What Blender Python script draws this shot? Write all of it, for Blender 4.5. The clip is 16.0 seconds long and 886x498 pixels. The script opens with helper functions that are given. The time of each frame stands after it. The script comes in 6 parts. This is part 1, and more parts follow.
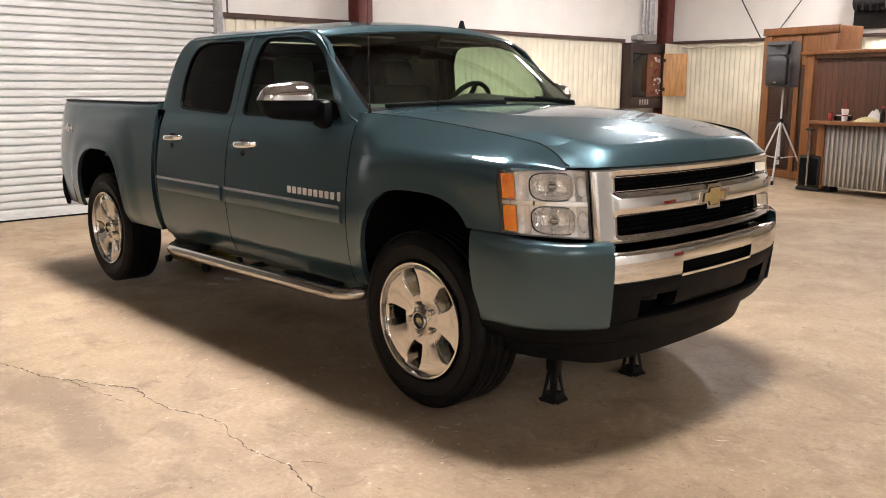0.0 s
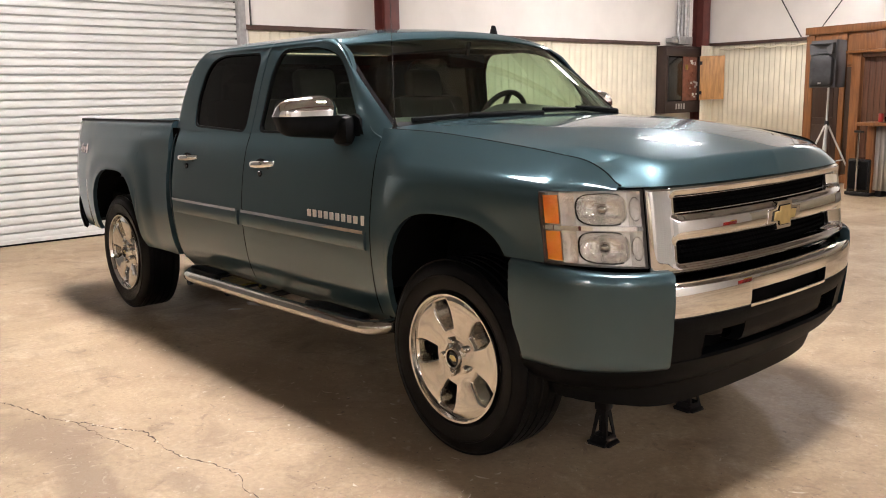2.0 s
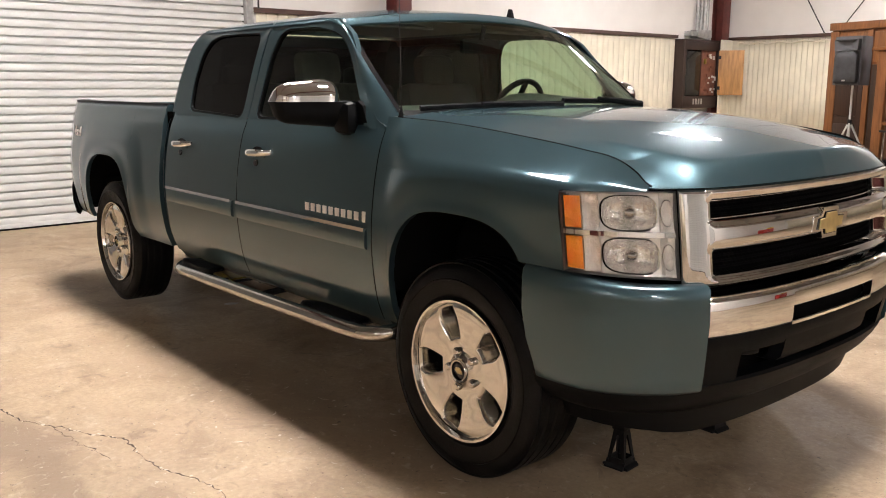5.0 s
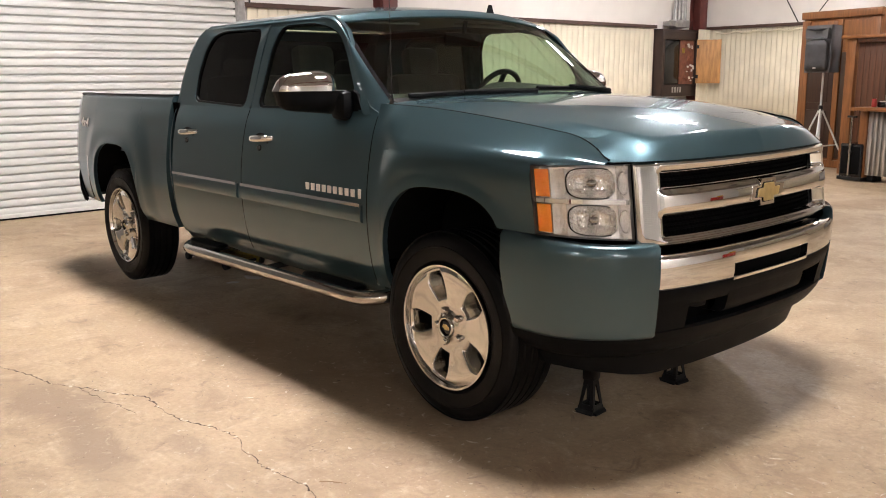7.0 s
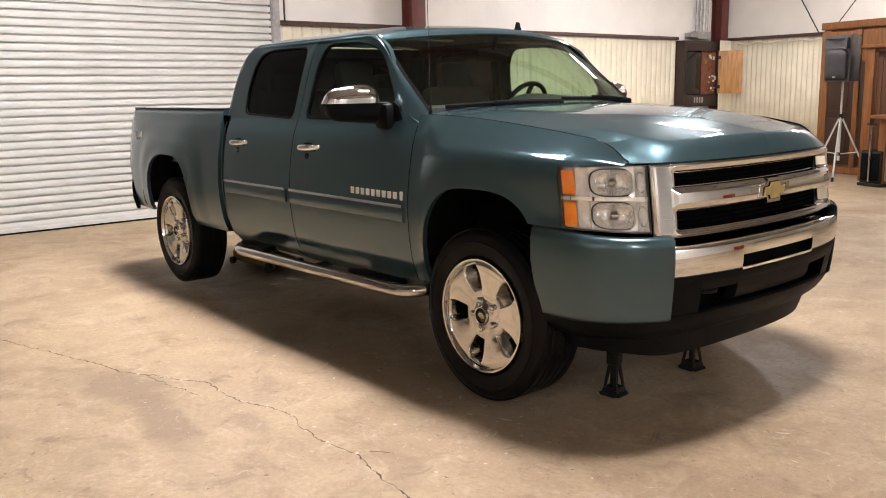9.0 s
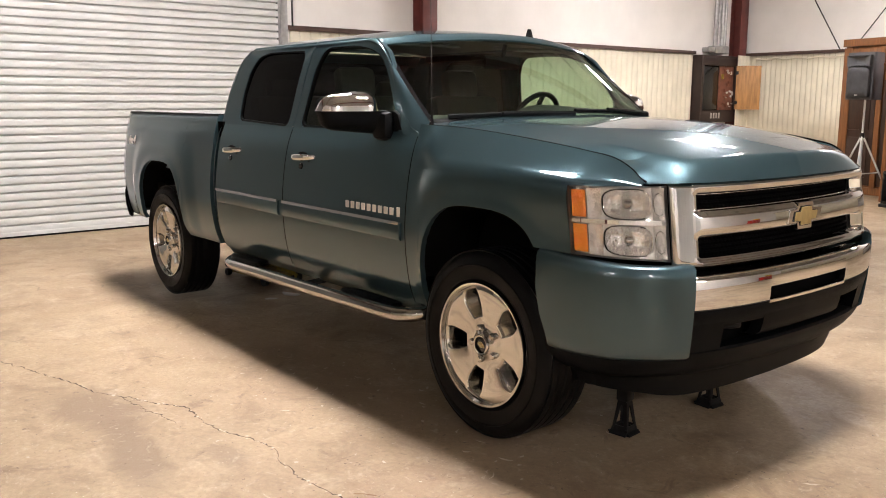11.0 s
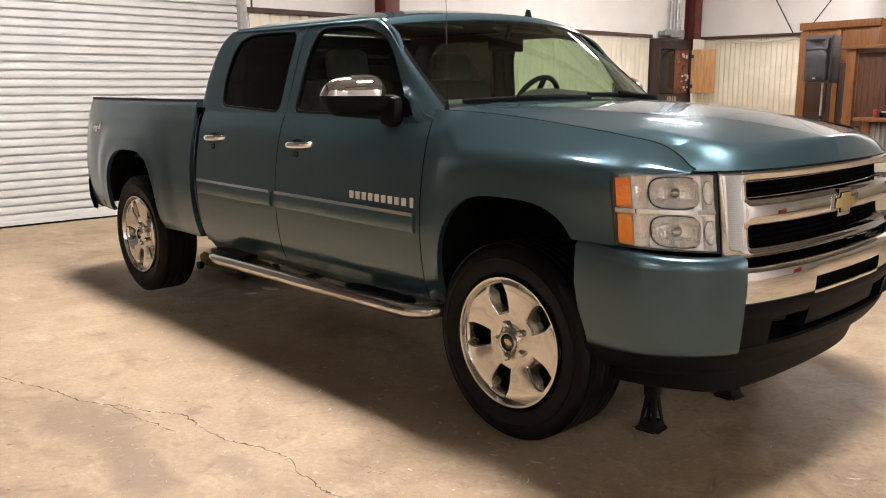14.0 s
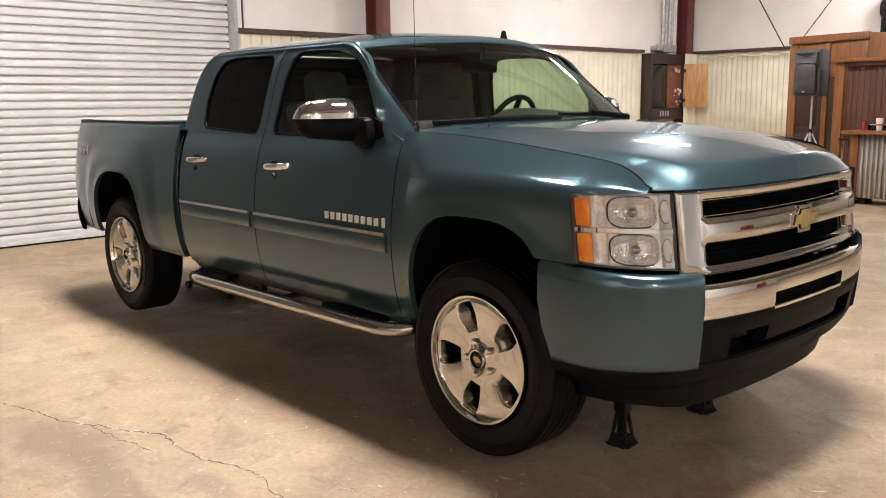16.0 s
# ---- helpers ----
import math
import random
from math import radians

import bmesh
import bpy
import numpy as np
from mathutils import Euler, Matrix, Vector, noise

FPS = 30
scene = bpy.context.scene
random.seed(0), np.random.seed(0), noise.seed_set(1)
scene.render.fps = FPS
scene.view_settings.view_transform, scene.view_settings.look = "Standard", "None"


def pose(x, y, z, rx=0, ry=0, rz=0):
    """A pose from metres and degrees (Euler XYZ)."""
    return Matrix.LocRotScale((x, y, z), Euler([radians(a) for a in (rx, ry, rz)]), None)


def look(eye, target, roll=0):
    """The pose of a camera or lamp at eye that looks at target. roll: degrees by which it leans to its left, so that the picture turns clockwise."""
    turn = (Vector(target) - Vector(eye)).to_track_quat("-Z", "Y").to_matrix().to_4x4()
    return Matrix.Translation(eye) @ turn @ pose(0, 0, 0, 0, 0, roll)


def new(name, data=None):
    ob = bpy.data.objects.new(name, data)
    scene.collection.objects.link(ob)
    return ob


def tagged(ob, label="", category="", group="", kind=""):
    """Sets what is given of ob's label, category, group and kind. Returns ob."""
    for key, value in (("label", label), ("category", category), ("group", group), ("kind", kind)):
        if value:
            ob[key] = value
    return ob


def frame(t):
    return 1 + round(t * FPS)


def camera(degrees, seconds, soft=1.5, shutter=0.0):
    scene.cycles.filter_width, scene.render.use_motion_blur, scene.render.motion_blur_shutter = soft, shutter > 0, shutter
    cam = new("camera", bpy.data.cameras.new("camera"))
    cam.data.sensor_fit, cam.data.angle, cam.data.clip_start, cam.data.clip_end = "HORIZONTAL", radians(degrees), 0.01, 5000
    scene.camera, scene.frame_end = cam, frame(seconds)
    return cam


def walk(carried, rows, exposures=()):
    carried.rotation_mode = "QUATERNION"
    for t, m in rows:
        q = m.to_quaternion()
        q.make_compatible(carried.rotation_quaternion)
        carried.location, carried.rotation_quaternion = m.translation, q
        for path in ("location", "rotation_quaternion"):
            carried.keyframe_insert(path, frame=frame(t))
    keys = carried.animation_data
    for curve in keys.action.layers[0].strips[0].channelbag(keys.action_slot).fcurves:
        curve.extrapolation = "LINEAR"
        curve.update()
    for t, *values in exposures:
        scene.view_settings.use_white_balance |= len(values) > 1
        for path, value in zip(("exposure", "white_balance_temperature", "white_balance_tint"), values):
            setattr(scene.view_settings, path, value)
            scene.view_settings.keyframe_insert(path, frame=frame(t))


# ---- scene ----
cam = camera(55.0, 16.0, 1.0)
PATH = [
    (0, (2.882, -3.499, 1.541), (1.448, -2.155, 1.168), 0.1),
    (0.5, (2.914, -3.371, 1.539), (1.457, -2.045, 1.191), 0.5),
    (1, (2.854, -3.321, 1.54), (1.367, -2.032, 1.186), 0.7),
    (1.5, (2.712, -3.265, 1.554), (1.214, -1.989, 1.195), -0.3),
    (2, (2.576, -3.23, 1.556), (1.09, -1.939, 1.202), -1.2),
    (2.5, (2.513, -3.188, 1.544), (1.038, -1.887, 1.182), -0.6),
    (3, (2.423, -3.063, 1.556), (0.936, -1.774, 1.197), -0.3),
    (3.5, (2.366, -2.96, 1.551), (0.86, -1.69, 1.203), -0.0),
    (4, (2.321, -2.904, 1.539), (0.808, -1.645, 1.185), 0.3),
    (6.5, (2.52, -3.275, 1.543), (1.057, -1.972, 1.14), -0.4),
    (7, (2.668, -3.303, 1.534), (1.194, -2.01, 1.139), -0.5),
    (7.5, (2.756, -3.368, 1.553), (1.251, -2.097, 1.202), -1.2),
    (8, (2.833, -3.484, 1.548), (1.312, -2.227, 1.221), -1.6),
    (8.5, (2.902, -3.573, 1.53), (1.387, -2.316, 1.179), -1.4),
    (9, (2.929, -3.604, 1.531), (1.414, -2.35, 1.166), -1.1),
    (9.2, (2.923, -3.61, 1.528), (1.401, -2.363, 1.166), -1.1),
    (11.5, (2.655, -3.304, 1.521), (1.125, -2.063, 1.179), 0.3),
    (12, (2.607, -3.299, 1.517), (1.093, -2.043, 1.153), 0.1),
    (12.5, (2.494, -3.361, 1.526), (1.01, -2.075, 1.148), 0.3),
    (13, (2.382, -3.42, 1.523), (0.919, -2.109, 1.145), -0.1),
    (13.5, (2.328, -3.451, 1.527), (0.88, -2.123, 1.153), -0.2),
    (14, (2.318, -3.465, 1.519), (0.877, -2.13, 1.143), -0.1),
    (14.5, (2.32, -3.493, 1.52), (0.875, -2.162, 1.144), 0.4),
    (15, (2.332, -3.497, 1.527), (0.889, -2.161, 1.166), 0.5),
    (15.5, (2.373, -3.468, 1.543), (0.931, -2.124, 1.205), -0.3),
    (16, (2.458, -3.4, 1.549), (1.008, -2.065, 1.207), -0.7),
]
walk(cam, [(t, look(eye, target, roll)) for t, eye, target, roll in PATH])

# ---- world and lamps ----
world = bpy.data.worlds.new("world")
world.use_nodes = True
world.node_tree.nodes["Background"].inputs[0].default_value = (0.9, 0.95, 1.0, 1)
world.node_tree.nodes["Background"].inputs[1].default_value = 0.02
scene.world = world
scene.view_settings.exposure = 0.0

WALL_X, WALL_Y, FAR_X, FAR_Y, HIGH = -7.65, 12.98, 10.6, -11.0, 5.0


# ---- materials ----
def mat(name, color, rough=0.5, metal=0.0, vary=0.0, scale=8.0, bump=0.0, bscale=60.0, coat=0.0, random_tone=0.0, stretch=(1, 1, 1), color2=None, spec=0.5, rvary=0.0):
    m = bpy.data.materials.new(name)
    m.use_nodes = True
    nt = m.node_tree
    b = nt.nodes["Principled BSDF"]
    b.inputs["Base Color"].default_value = (*color, 1)
    b.inputs["Roughness"].default_value = rough
    b.inputs["Metallic"].default_value = metal
    b.inputs["Coat Weight"].default_value = coat
    b.inputs["Coat Roughness"].default_value = 0.04
    b.inputs["Specular IOR Level"].default_value = spec
    if vary or bump or random_tone or rvary:
        tc = nt.nodes.new("ShaderNodeTexCoord")
        mp = nt.nodes.new("ShaderNodeMapping")
        mp.inputs["Scale"].default_value = stretch
        nt.links.new(tc.outputs["Object"], mp.inputs["Vector"])
        n1 = nt.nodes.new("ShaderNodeTexNoise")
        n1.inputs["Scale"].default_value = scale
        n1.inputs["Detail"].default_value = 8
        nt.links.new(mp.outputs[0], n1.inputs["Vector"])
        if vary or random_tone:
            c2 = color2 or tuple(c * (1 - vary) for c in color)
            mix = nt.nodes.new("ShaderNodeMix")
            mix.data_type = "RGBA"
            mix.inputs[6].default_value = (*color, 1)
            mix.inputs[7].default_value = (*c2, 1)
            mr = nt.nodes.new("ShaderNodeMapRange")
            mr.inputs[1].default_value, mr.inputs[2].default_value = 0.35, 0.65
            nt.links.new(n1.outputs[0], mr.inputs[0])
            nt.links.new(mr.outputs[0], mix.inputs[0])
            out = mix.outputs[2]
            if random_tone:
                oi = nt.nodes.new("ShaderNodeObjectInfo")
                hs = nt.nodes.new("ShaderNodeHueSaturation")
                r2 = nt.nodes.new("ShaderNodeMapRange")
                r2.inputs[3].default_value, r2.inputs[4].default_value = 1 - random_tone, 1 + random_tone
                nt.links.new(oi.outputs["Random"], r2.inputs[0])
                nt.links.new(r2.outputs[0], hs.inputs["Value"])
                nt.links.new(out, hs.inputs["Color"])
                out = hs.outputs[0]
            nt.links.new(out, b.inputs["Base Color"])
        if rvary:
            r3 = nt.nodes.new("ShaderNodeMapRange")
            r3.inputs[1].default_value, r3.inputs[2].default_value = 0.3, 0.7
            r3.inputs[3].default_value, r3.inputs[4].default_value = max(0.02, rough - rvary), rough + rvary
            nt.links.new(n1.outputs[0], r3.inputs[0])
            nt.links.new(r3.outputs[0], b.inputs["Roughness"])
        if bump:
            n2 = nt.nodes.new("ShaderNodeTexNoise")
            n2.inputs["Scale"].default_value = bscale
            n2.inputs["Detail"].default_value = 6
            nt.links.new(mp.outputs[0], n2.inputs["Vector"])
            bp = nt.nodes.new("ShaderNodeBump")
            bp.inputs["Strength"].default_value = bump
            bp.inputs["Distance"].default_value = 0.01
            nt.links.new(n2.outputs[0], bp.inputs["Height"])
            nt.links.new(bp.outputs[0], b.inputs["Normal"])
    return m


def glass(name, color, rough=0.0, ior=1.45):
    m = bpy.data.materials.new(name)
    m.use_nodes = True
    nt = m.node_tree
    nt.nodes.remove(nt.nodes["Principled BSDF"])
    tr = nt.nodes.new("ShaderNodeBsdfTransparent")
    tr.inputs[0].default_value = (*color, 1)
    gl = nt.nodes.new("ShaderNodeBsdfGlossy")
    gl.inputs["Roughness"].default_value = rough
    # gloss that rises towards grazing angles, alike from both sides
    lw = nt.nodes.new("ShaderNodeLayerWeight")
    lw.inputs[0].default_value = 0.5
    pw = nt.nodes.new("ShaderNodeMath")
    pw.operation = "POWER"
    pw.inputs[1].default_value = 5.0
    nt.links.new(lw.outputs["Facing"], pw.inputs[0])
    f0 = ((ior - 1) / (ior + 1)) ** 2 * 1.7
    mr = nt.nodes.new("ShaderNodeMapRange")
    mr.inputs[3].default_value, mr.inputs[4].default_value = f0, 1.0
    nt.links.new(pw.outputs[0], mr.inputs[0])
    mx = nt.nodes.new("ShaderNodeMixShader")
    nt.links.new(mr.outputs[0], mx.inputs[0])
    nt.links.new(tr.outputs[0], mx.inputs[1])
    nt.links.new(gl.outputs[0], mx.inputs[2])
    nt.links.new(mx.outputs[0], nt.nodes["Material Output"].inputs[0])
    return m


def glow(name, color, strength):
    m = bpy.data.materials.new(name)
    m.use_nodes = True
    b = m.node_tree.nodes["Principled BSDF"]
    b.inputs["Base Color"].default_value = (0.8, 0.8, 0.8, 1)
    b.inputs["Emission Color"].default_value = (*color, 1)
    b.inputs["Emission Strength"].default_value = strength
    return m


def concrete():
    """Worn tan concrete: large stains, small blotches, pale scuffs and dark specks."""
    m = bpy.data.materials.new("stained_concrete")
    m.use_nodes = True
    nt = m.node_tree
    b = nt.nodes["Principled BSDF"]
    tc = nt.nodes.new("ShaderNodeTexCoord")

    def noise_(scale, detail, lo, hi, rough=0.6, dist=0.0):
        n = nt.nodes.new("ShaderNodeTexNoise")
        n.inputs["Scale"].default_value, n.inputs["Detail"].default_value = scale, detail
        n.inputs["Roughness"].default_value, n.inputs["Distortion"].default_value = rough, dist
        nt.links.new(tc.outputs["Object"], n.inputs["Vector"])
        r = nt.nodes.new("ShaderNodeMapRange")
        r.inputs[1].default_value, r.inputs[2].default_value = lo, hi
        nt.links.new(n.outputs[0], r.inputs[0])
        return r.outputs[0], n.outputs[0]

    def blend(a, fac, color, k=1.0):
        x = nt.nodes.new("ShaderNodeMix")
        x.data_type = "RGBA"
        f = nt.nodes.new("ShaderNodeMath")
        f.operation = "MULTIPLY"
        f.inputs[1].default_value = k
        nt.links.new(fac, f.inputs[0])
        nt.links.new(f.outputs[0], x.inputs[0])
        if isinstance(a, tuple):
            x.inputs[6].default_value = (*a, 1)
        else:
            nt.links.new(a, x.inputs[6])
        x.inputs[7].default_value = (*color, 1)
        return x.outputs[2]
    big, bigraw = noise_(0.55, 6, 0.42, 0.66, 0.6, 0.6)
    mid, midraw = noise_(2.6, 9, 0.47, 0.70, 0.68, 0.9)
    pale, _ = noise_(3.4, 10, 0.54, 0.72, 0.7, 0.4)
    dark, _ = noise_(5.5, 6, 0.60, 0.70, 0.6, 1.5)
    grain, grainraw = noise_(38, 6, 0.35, 0.68, 0.7)
    scuff, _ = noise_(26, 4, 0.685, 0.73, 0.5, 2.5)
    pock, _ = noise_(48, 2, 0.70, 0.74, 0.5, 1.0)
    streak, _ = noise_(9, 5, 0.60, 0.72, 0.6, 3.0)

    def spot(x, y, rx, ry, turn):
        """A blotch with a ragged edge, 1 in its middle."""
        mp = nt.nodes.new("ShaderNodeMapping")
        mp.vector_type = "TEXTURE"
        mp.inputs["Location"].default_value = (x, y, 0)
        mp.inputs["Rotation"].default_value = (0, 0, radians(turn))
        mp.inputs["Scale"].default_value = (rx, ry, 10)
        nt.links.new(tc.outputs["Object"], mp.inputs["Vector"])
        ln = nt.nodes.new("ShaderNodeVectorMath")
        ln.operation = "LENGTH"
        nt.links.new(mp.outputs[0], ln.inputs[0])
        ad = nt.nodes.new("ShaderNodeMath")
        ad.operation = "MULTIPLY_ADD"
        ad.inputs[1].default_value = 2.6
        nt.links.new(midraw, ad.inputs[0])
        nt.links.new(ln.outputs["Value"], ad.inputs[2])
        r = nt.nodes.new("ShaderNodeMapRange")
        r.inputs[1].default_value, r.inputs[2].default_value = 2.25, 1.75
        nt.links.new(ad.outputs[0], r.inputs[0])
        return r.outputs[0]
    c = blend((0.440, 0.335, 0.216), big, (0.31, 0.228, 0.150), 0.85)
    c = blend(c, mid, (0.22, 0.157, 0.102), 0.85)
    c = blend(c, pale, (0.54, 0.435, 0.31), 0.8)
    c = blend(c, dark, (0.16, 0.115, 0.08), 0.6)
    # dark brown blotches at set places; the longest lies along the near sill
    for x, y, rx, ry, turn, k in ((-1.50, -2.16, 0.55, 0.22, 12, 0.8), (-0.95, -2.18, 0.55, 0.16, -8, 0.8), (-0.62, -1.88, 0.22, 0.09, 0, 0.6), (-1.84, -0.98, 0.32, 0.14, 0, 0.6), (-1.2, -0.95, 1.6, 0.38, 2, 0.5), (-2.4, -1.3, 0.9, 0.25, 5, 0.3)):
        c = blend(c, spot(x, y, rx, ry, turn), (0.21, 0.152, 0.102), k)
    for x, y, rx, ry, turn in ((0.65, 0.85, 0.42, 0.16, -40), (1.5, -1.2, 0.8, 0.3, 20)):
        c = blend(c, spot(x, y, rx, ry, turn), (0.52, 0.45, 0.37), 0.5)
    c = blend(c, grain, (0.25, 0.183, 0.125), 0.62)
    c = blend(c, streak, (0.58, 0.50, 0.39), 0.35)
    c = blend(c, scuff, (0.66, 0.58, 0.47), 0.5)
    c = blend(c, pock, (0.09, 0.065, 0.05), 0.75)
    nt.links.new(c, b.inputs["Base Color"])
    b.inputs["Specular IOR Level"].default_value = 0.25
    rr = nt.nodes.new("ShaderNodeMapRange")
    rr.inputs[1].default_value, rr.inputs[2].default_value = 0.3, 0.7
    rr.inputs[3].default_value, rr.inputs[4].default_value = 0.45, 0.70
    nt.links.new(bigraw, rr.inputs[0])
    nt.links.new(rr.outputs[0], b.inputs["Roughness"])
    bp = nt.nodes.new("ShaderNodeBump")
    bp.inputs["Strength"].default_value, bp.inputs["Distance"].default_value = 0.35, 0.005
    nt.links.new(grainraw, bp.inputs["Height"])
    nt.links.new(bp.outputs[0], b.inputs["Normal"])
    return m


PAINT = mat("blue_metallic_paint", (0.052, 0.093, 0.109), 0.29, 0.50, coat=1.0, spec=0.05)
PAINT.node_tree.nodes["Principled BSDF"].inputs["Specular Tint"].default_value = (0.45, 0.55, 0.60, 1)
CHROME = mat("chrome", (0.86, 0.86, 0.86), 0.025, 1.0, rvary=0.01, vary=0.03, scale=4)
STEEL = mat("polished_steel", (0.52, 0.50, 0.47), 0.13, 1.0)
WHEELC = mat("wheel_chrome", (0.64, 0.63, 0.60), 0.10, 1.0, rvary=0.03, vary=0.06, scale=6)
BLACKP = mat("black_plastic", (0.0036, 0.0042, 0.005), 0.5, vary=0.3, scale=20, bump=0.1, bscale=300, spec=0.09)
GLOSSK = mat("gloss_black", (0.008, 0.008, 0.009), 0.12)
# near-black for liners and backings; the shade of cavities is in the colour
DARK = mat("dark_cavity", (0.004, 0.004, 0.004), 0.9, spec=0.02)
RUBBER = mat("tyre_rubber", (0.0045, 0.0047, 0.0052), 0.46, vary=0.35, scale=14, bump=0.15, bscale=120, spec=0.13, rvary=0.08)
GOLD = mat("gold_emblem", (0.60, 0.46, 0.20), 0.35, 0.4, vary=0.15, scale=40)
AMBER = mat("amber_lens", (1.0, 0.20, 0.008), 0.22, 0.35, coat=1.0, vary=0.5, scale=16, color2=(1.0, 0.36, 0.02), bump=0.8, bscale=45)
REDL = mat("red_lens", (0.45, 0.02, 0.02), 0.15, coat=1.0)
LENS = glass("clear_lens", (0.97, 0.97, 0.97))
TINT = glass("privacy_glass", (0.02, 0.019, 0.018), ior=1.25)
CLEARG = glass("green_tinted_glass", (0.62, 0.74, 0.63), ior=1.42)
SHIELD = glass("windshield_glass", (0.56, 0.68, 0.57), ior=1.6)
LINER = mat("light_grey_headliner", (0.30, 0.29, 0.27), 0.9, vary=0.1, scale=30)
CLOTH = mat("dark_cloth", (0.085, 0.08, 0.077), 0.9, vary=0.3, scale=30)
FRAMEK = mat("undercarriage_steel", (0.014, 0.013, 0.012), 0.7, vary=0.5, scale=12, bump=0.3, bscale=40, spec=0.2)
CONCRETE = concrete()
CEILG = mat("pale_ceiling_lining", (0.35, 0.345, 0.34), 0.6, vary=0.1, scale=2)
GREYW = mat("unseen_grey_wall", (0.22, 0.215, 0.205), 0.6, vary=0.12, scale=2)
WHITEW = mat("white_wall_insulation", (0.78, 0.76, 0.73), 0.55, vary=0.06, scale=2, bump=0.2, bscale=6)
CREAM = mat("cream_corrugated_metal", (0.76, 0.70, 0.55), 0.42, vary=0.12, scale=3)
BROWN = mat("brown_trim", (0.075, 0.04, 0.03), 0.5, vary=0.3)
REDIRON = mat("red_iron_primer", (0.13, 0.028, 0.022), 0.55, vary=0.3, scale=6)
DOORW = mat("white_painted_slat", (0.585, 0.595, 0.578), 0.4, vary=0.08, scale=3)
GALV = mat("galvanised_steel", (0.5, 0.5, 0.49), 0.4, 0.7, vary=0.3, scale=10)
WOOD = mat("orange_brown_wood", (0.22, 0.085, 0.026), 0.4, vary=0.38, scale=6, stretch=(6, 6, 0.6))
DWOOD = mat("dark_brown_wood", (0.095, 0.036, 0.017), 0.4, vary=0.45, scale=6, stretch=(8, 8, 0.5), random_tone=0.12)
BWOOD = mat("near_black_wood", (0.035, 0.014, 0.008), 0.4, vary=0.4, scale=6, stretch=(8, 8, 0.5))
GREYM = mat("grey_corrugated_metal", (0.55, 0.53, 0.50), 0.45, 0.1, vary=0.15, scale=5)


# ---- mesh helpers ----
def part(name, bm, material, parent=None, label="", sharp=40, solid=0.0):
    bmesh.ops.recalc_face_normals(bm, faces=bm.faces)
    me = bpy.data.meshes.new(name)
    for f in bm.faces:
        f.smooth = True
    bm.to_mesh(me)
    bm.free()
    me.set_sharp_from_angle(angle=radians(sharp))
    me.materials.append(material)
    ob = new(name, me)
    if parent is not None:
        ob.parent = parent
    if label:
        ob["label"] = label
    if solid:
        md = ob.modifiers.new("thickness", "SOLIDIFY")
        md.thickness, md.offset = solid, 0
    return ob


def thing(name, label, category, group="", kind="", at=(0, 0, 0), turn=0):
    ob = new(name)
    ob.matrix_basis = pose(*at, 0, 0, turn)
    ob.empty_display_size = 0.1
    return tagged(ob, label, category, group, kind)


def grid(bm, rows, closed=False, wrap=False):
    """Quads through rows of points; closed: each row is a ring; wrap: the last row meets the first."""
    vs = [[bm.verts.new(p) for p in r] for r in rows]
    n = len(rows[0])
    for i in range(len(vs) - (0 if wrap else 1)):
        a, b = vs[i], vs[(i + 1) % len(vs)]
        for j in range(n if closed else n - 1):
            k = (j + 1) % n
            q = []
            for v in (a[j], a[k], b[k], b[j]):
                if v not in q:
                    q.append(v)
            if len(q) > 2:
                try:
                    bm.faces.new(q)
                except ValueError:
                    pass
    return vs


def box(bm, c, s, bevel=0.0, turn=None):
    m = Matrix.Translation(c) @ (turn if turn is not None else Matrix.Identity(4)) @ Matrix.Diagonal((*s, 1))
    r = bmesh.ops.create_cube(bm, size=1, matrix=m)
    if bevel:
        es = list({e for v in r["verts"] for e in v.link_edges})
        bmesh.ops.bevel(bm, geom=es, offset=bevel, segments=2, affect="EDGES", profile=0.5)
    return bm


def tube(bm, pts, r, n=10, cap=True):
    pts = [Vector(p) for p in pts]
    rr = r if isinstance(r, (list, tuple)) else [r] * len(pts)
    rows = []
    ref = None
    for i, p in enumerate(pts):
        d = (pts[min(i + 1, len(pts) - 1)] - pts[max(i - 1, 0)]).normalized()
        if ref is None:
            ref = Vector((0, 0, 1)) if abs(d.z) < 0.9 else Vector((1, 0, 0))
        u = (ref - d * ref.dot(d)).normalized()
        ref = u
        w = d.cross(u)
        rows.append([p + rr[i] * (math.cos(a) * u + math.sin(a) * w) for a in np.linspace(0, 2 * math.pi, n, endpoint=False)])
    vs = grid(bm, rows, closed=True)
    if cap:
        bm.faces.new(vs[0][::-1])
        bm.faces.new(vs[-1])
    return bm


def lathe(bm, prof, n=48, axis="y"):
    """Turns (radius, offset) round the axis."""
    rows = []
    for a in np.linspace(0, 2 * math.pi, n, endpoint=False):
        c, s_ = math.cos(a), math.sin(a)
        rows.append([(r * c, o, r * s_) if axis == "y" else (r * c, r * s_, o) for r, o in prof])
    grid(bm, rows, wrap=True)
    return bm


def prism(bm, outline, y0, y1, put=lambda x, y, z: (x, y, z)):
    """A flat outline of (x, z), from y0 to y1."""
    a = [bm.verts.new(put(x, y0, z)) for x, z in outline]
    b = [bm.verts.new(put(x, y1, z)) for x, z in outline]
    n = len(a)
    bm.faces.new(a)
    bm.faces.new(b[::-1])
    for i in range(n):
        bm.faces.new((a[i], b[i], b[(i + 1) % n], a[(i + 1) % n]))
    return bm


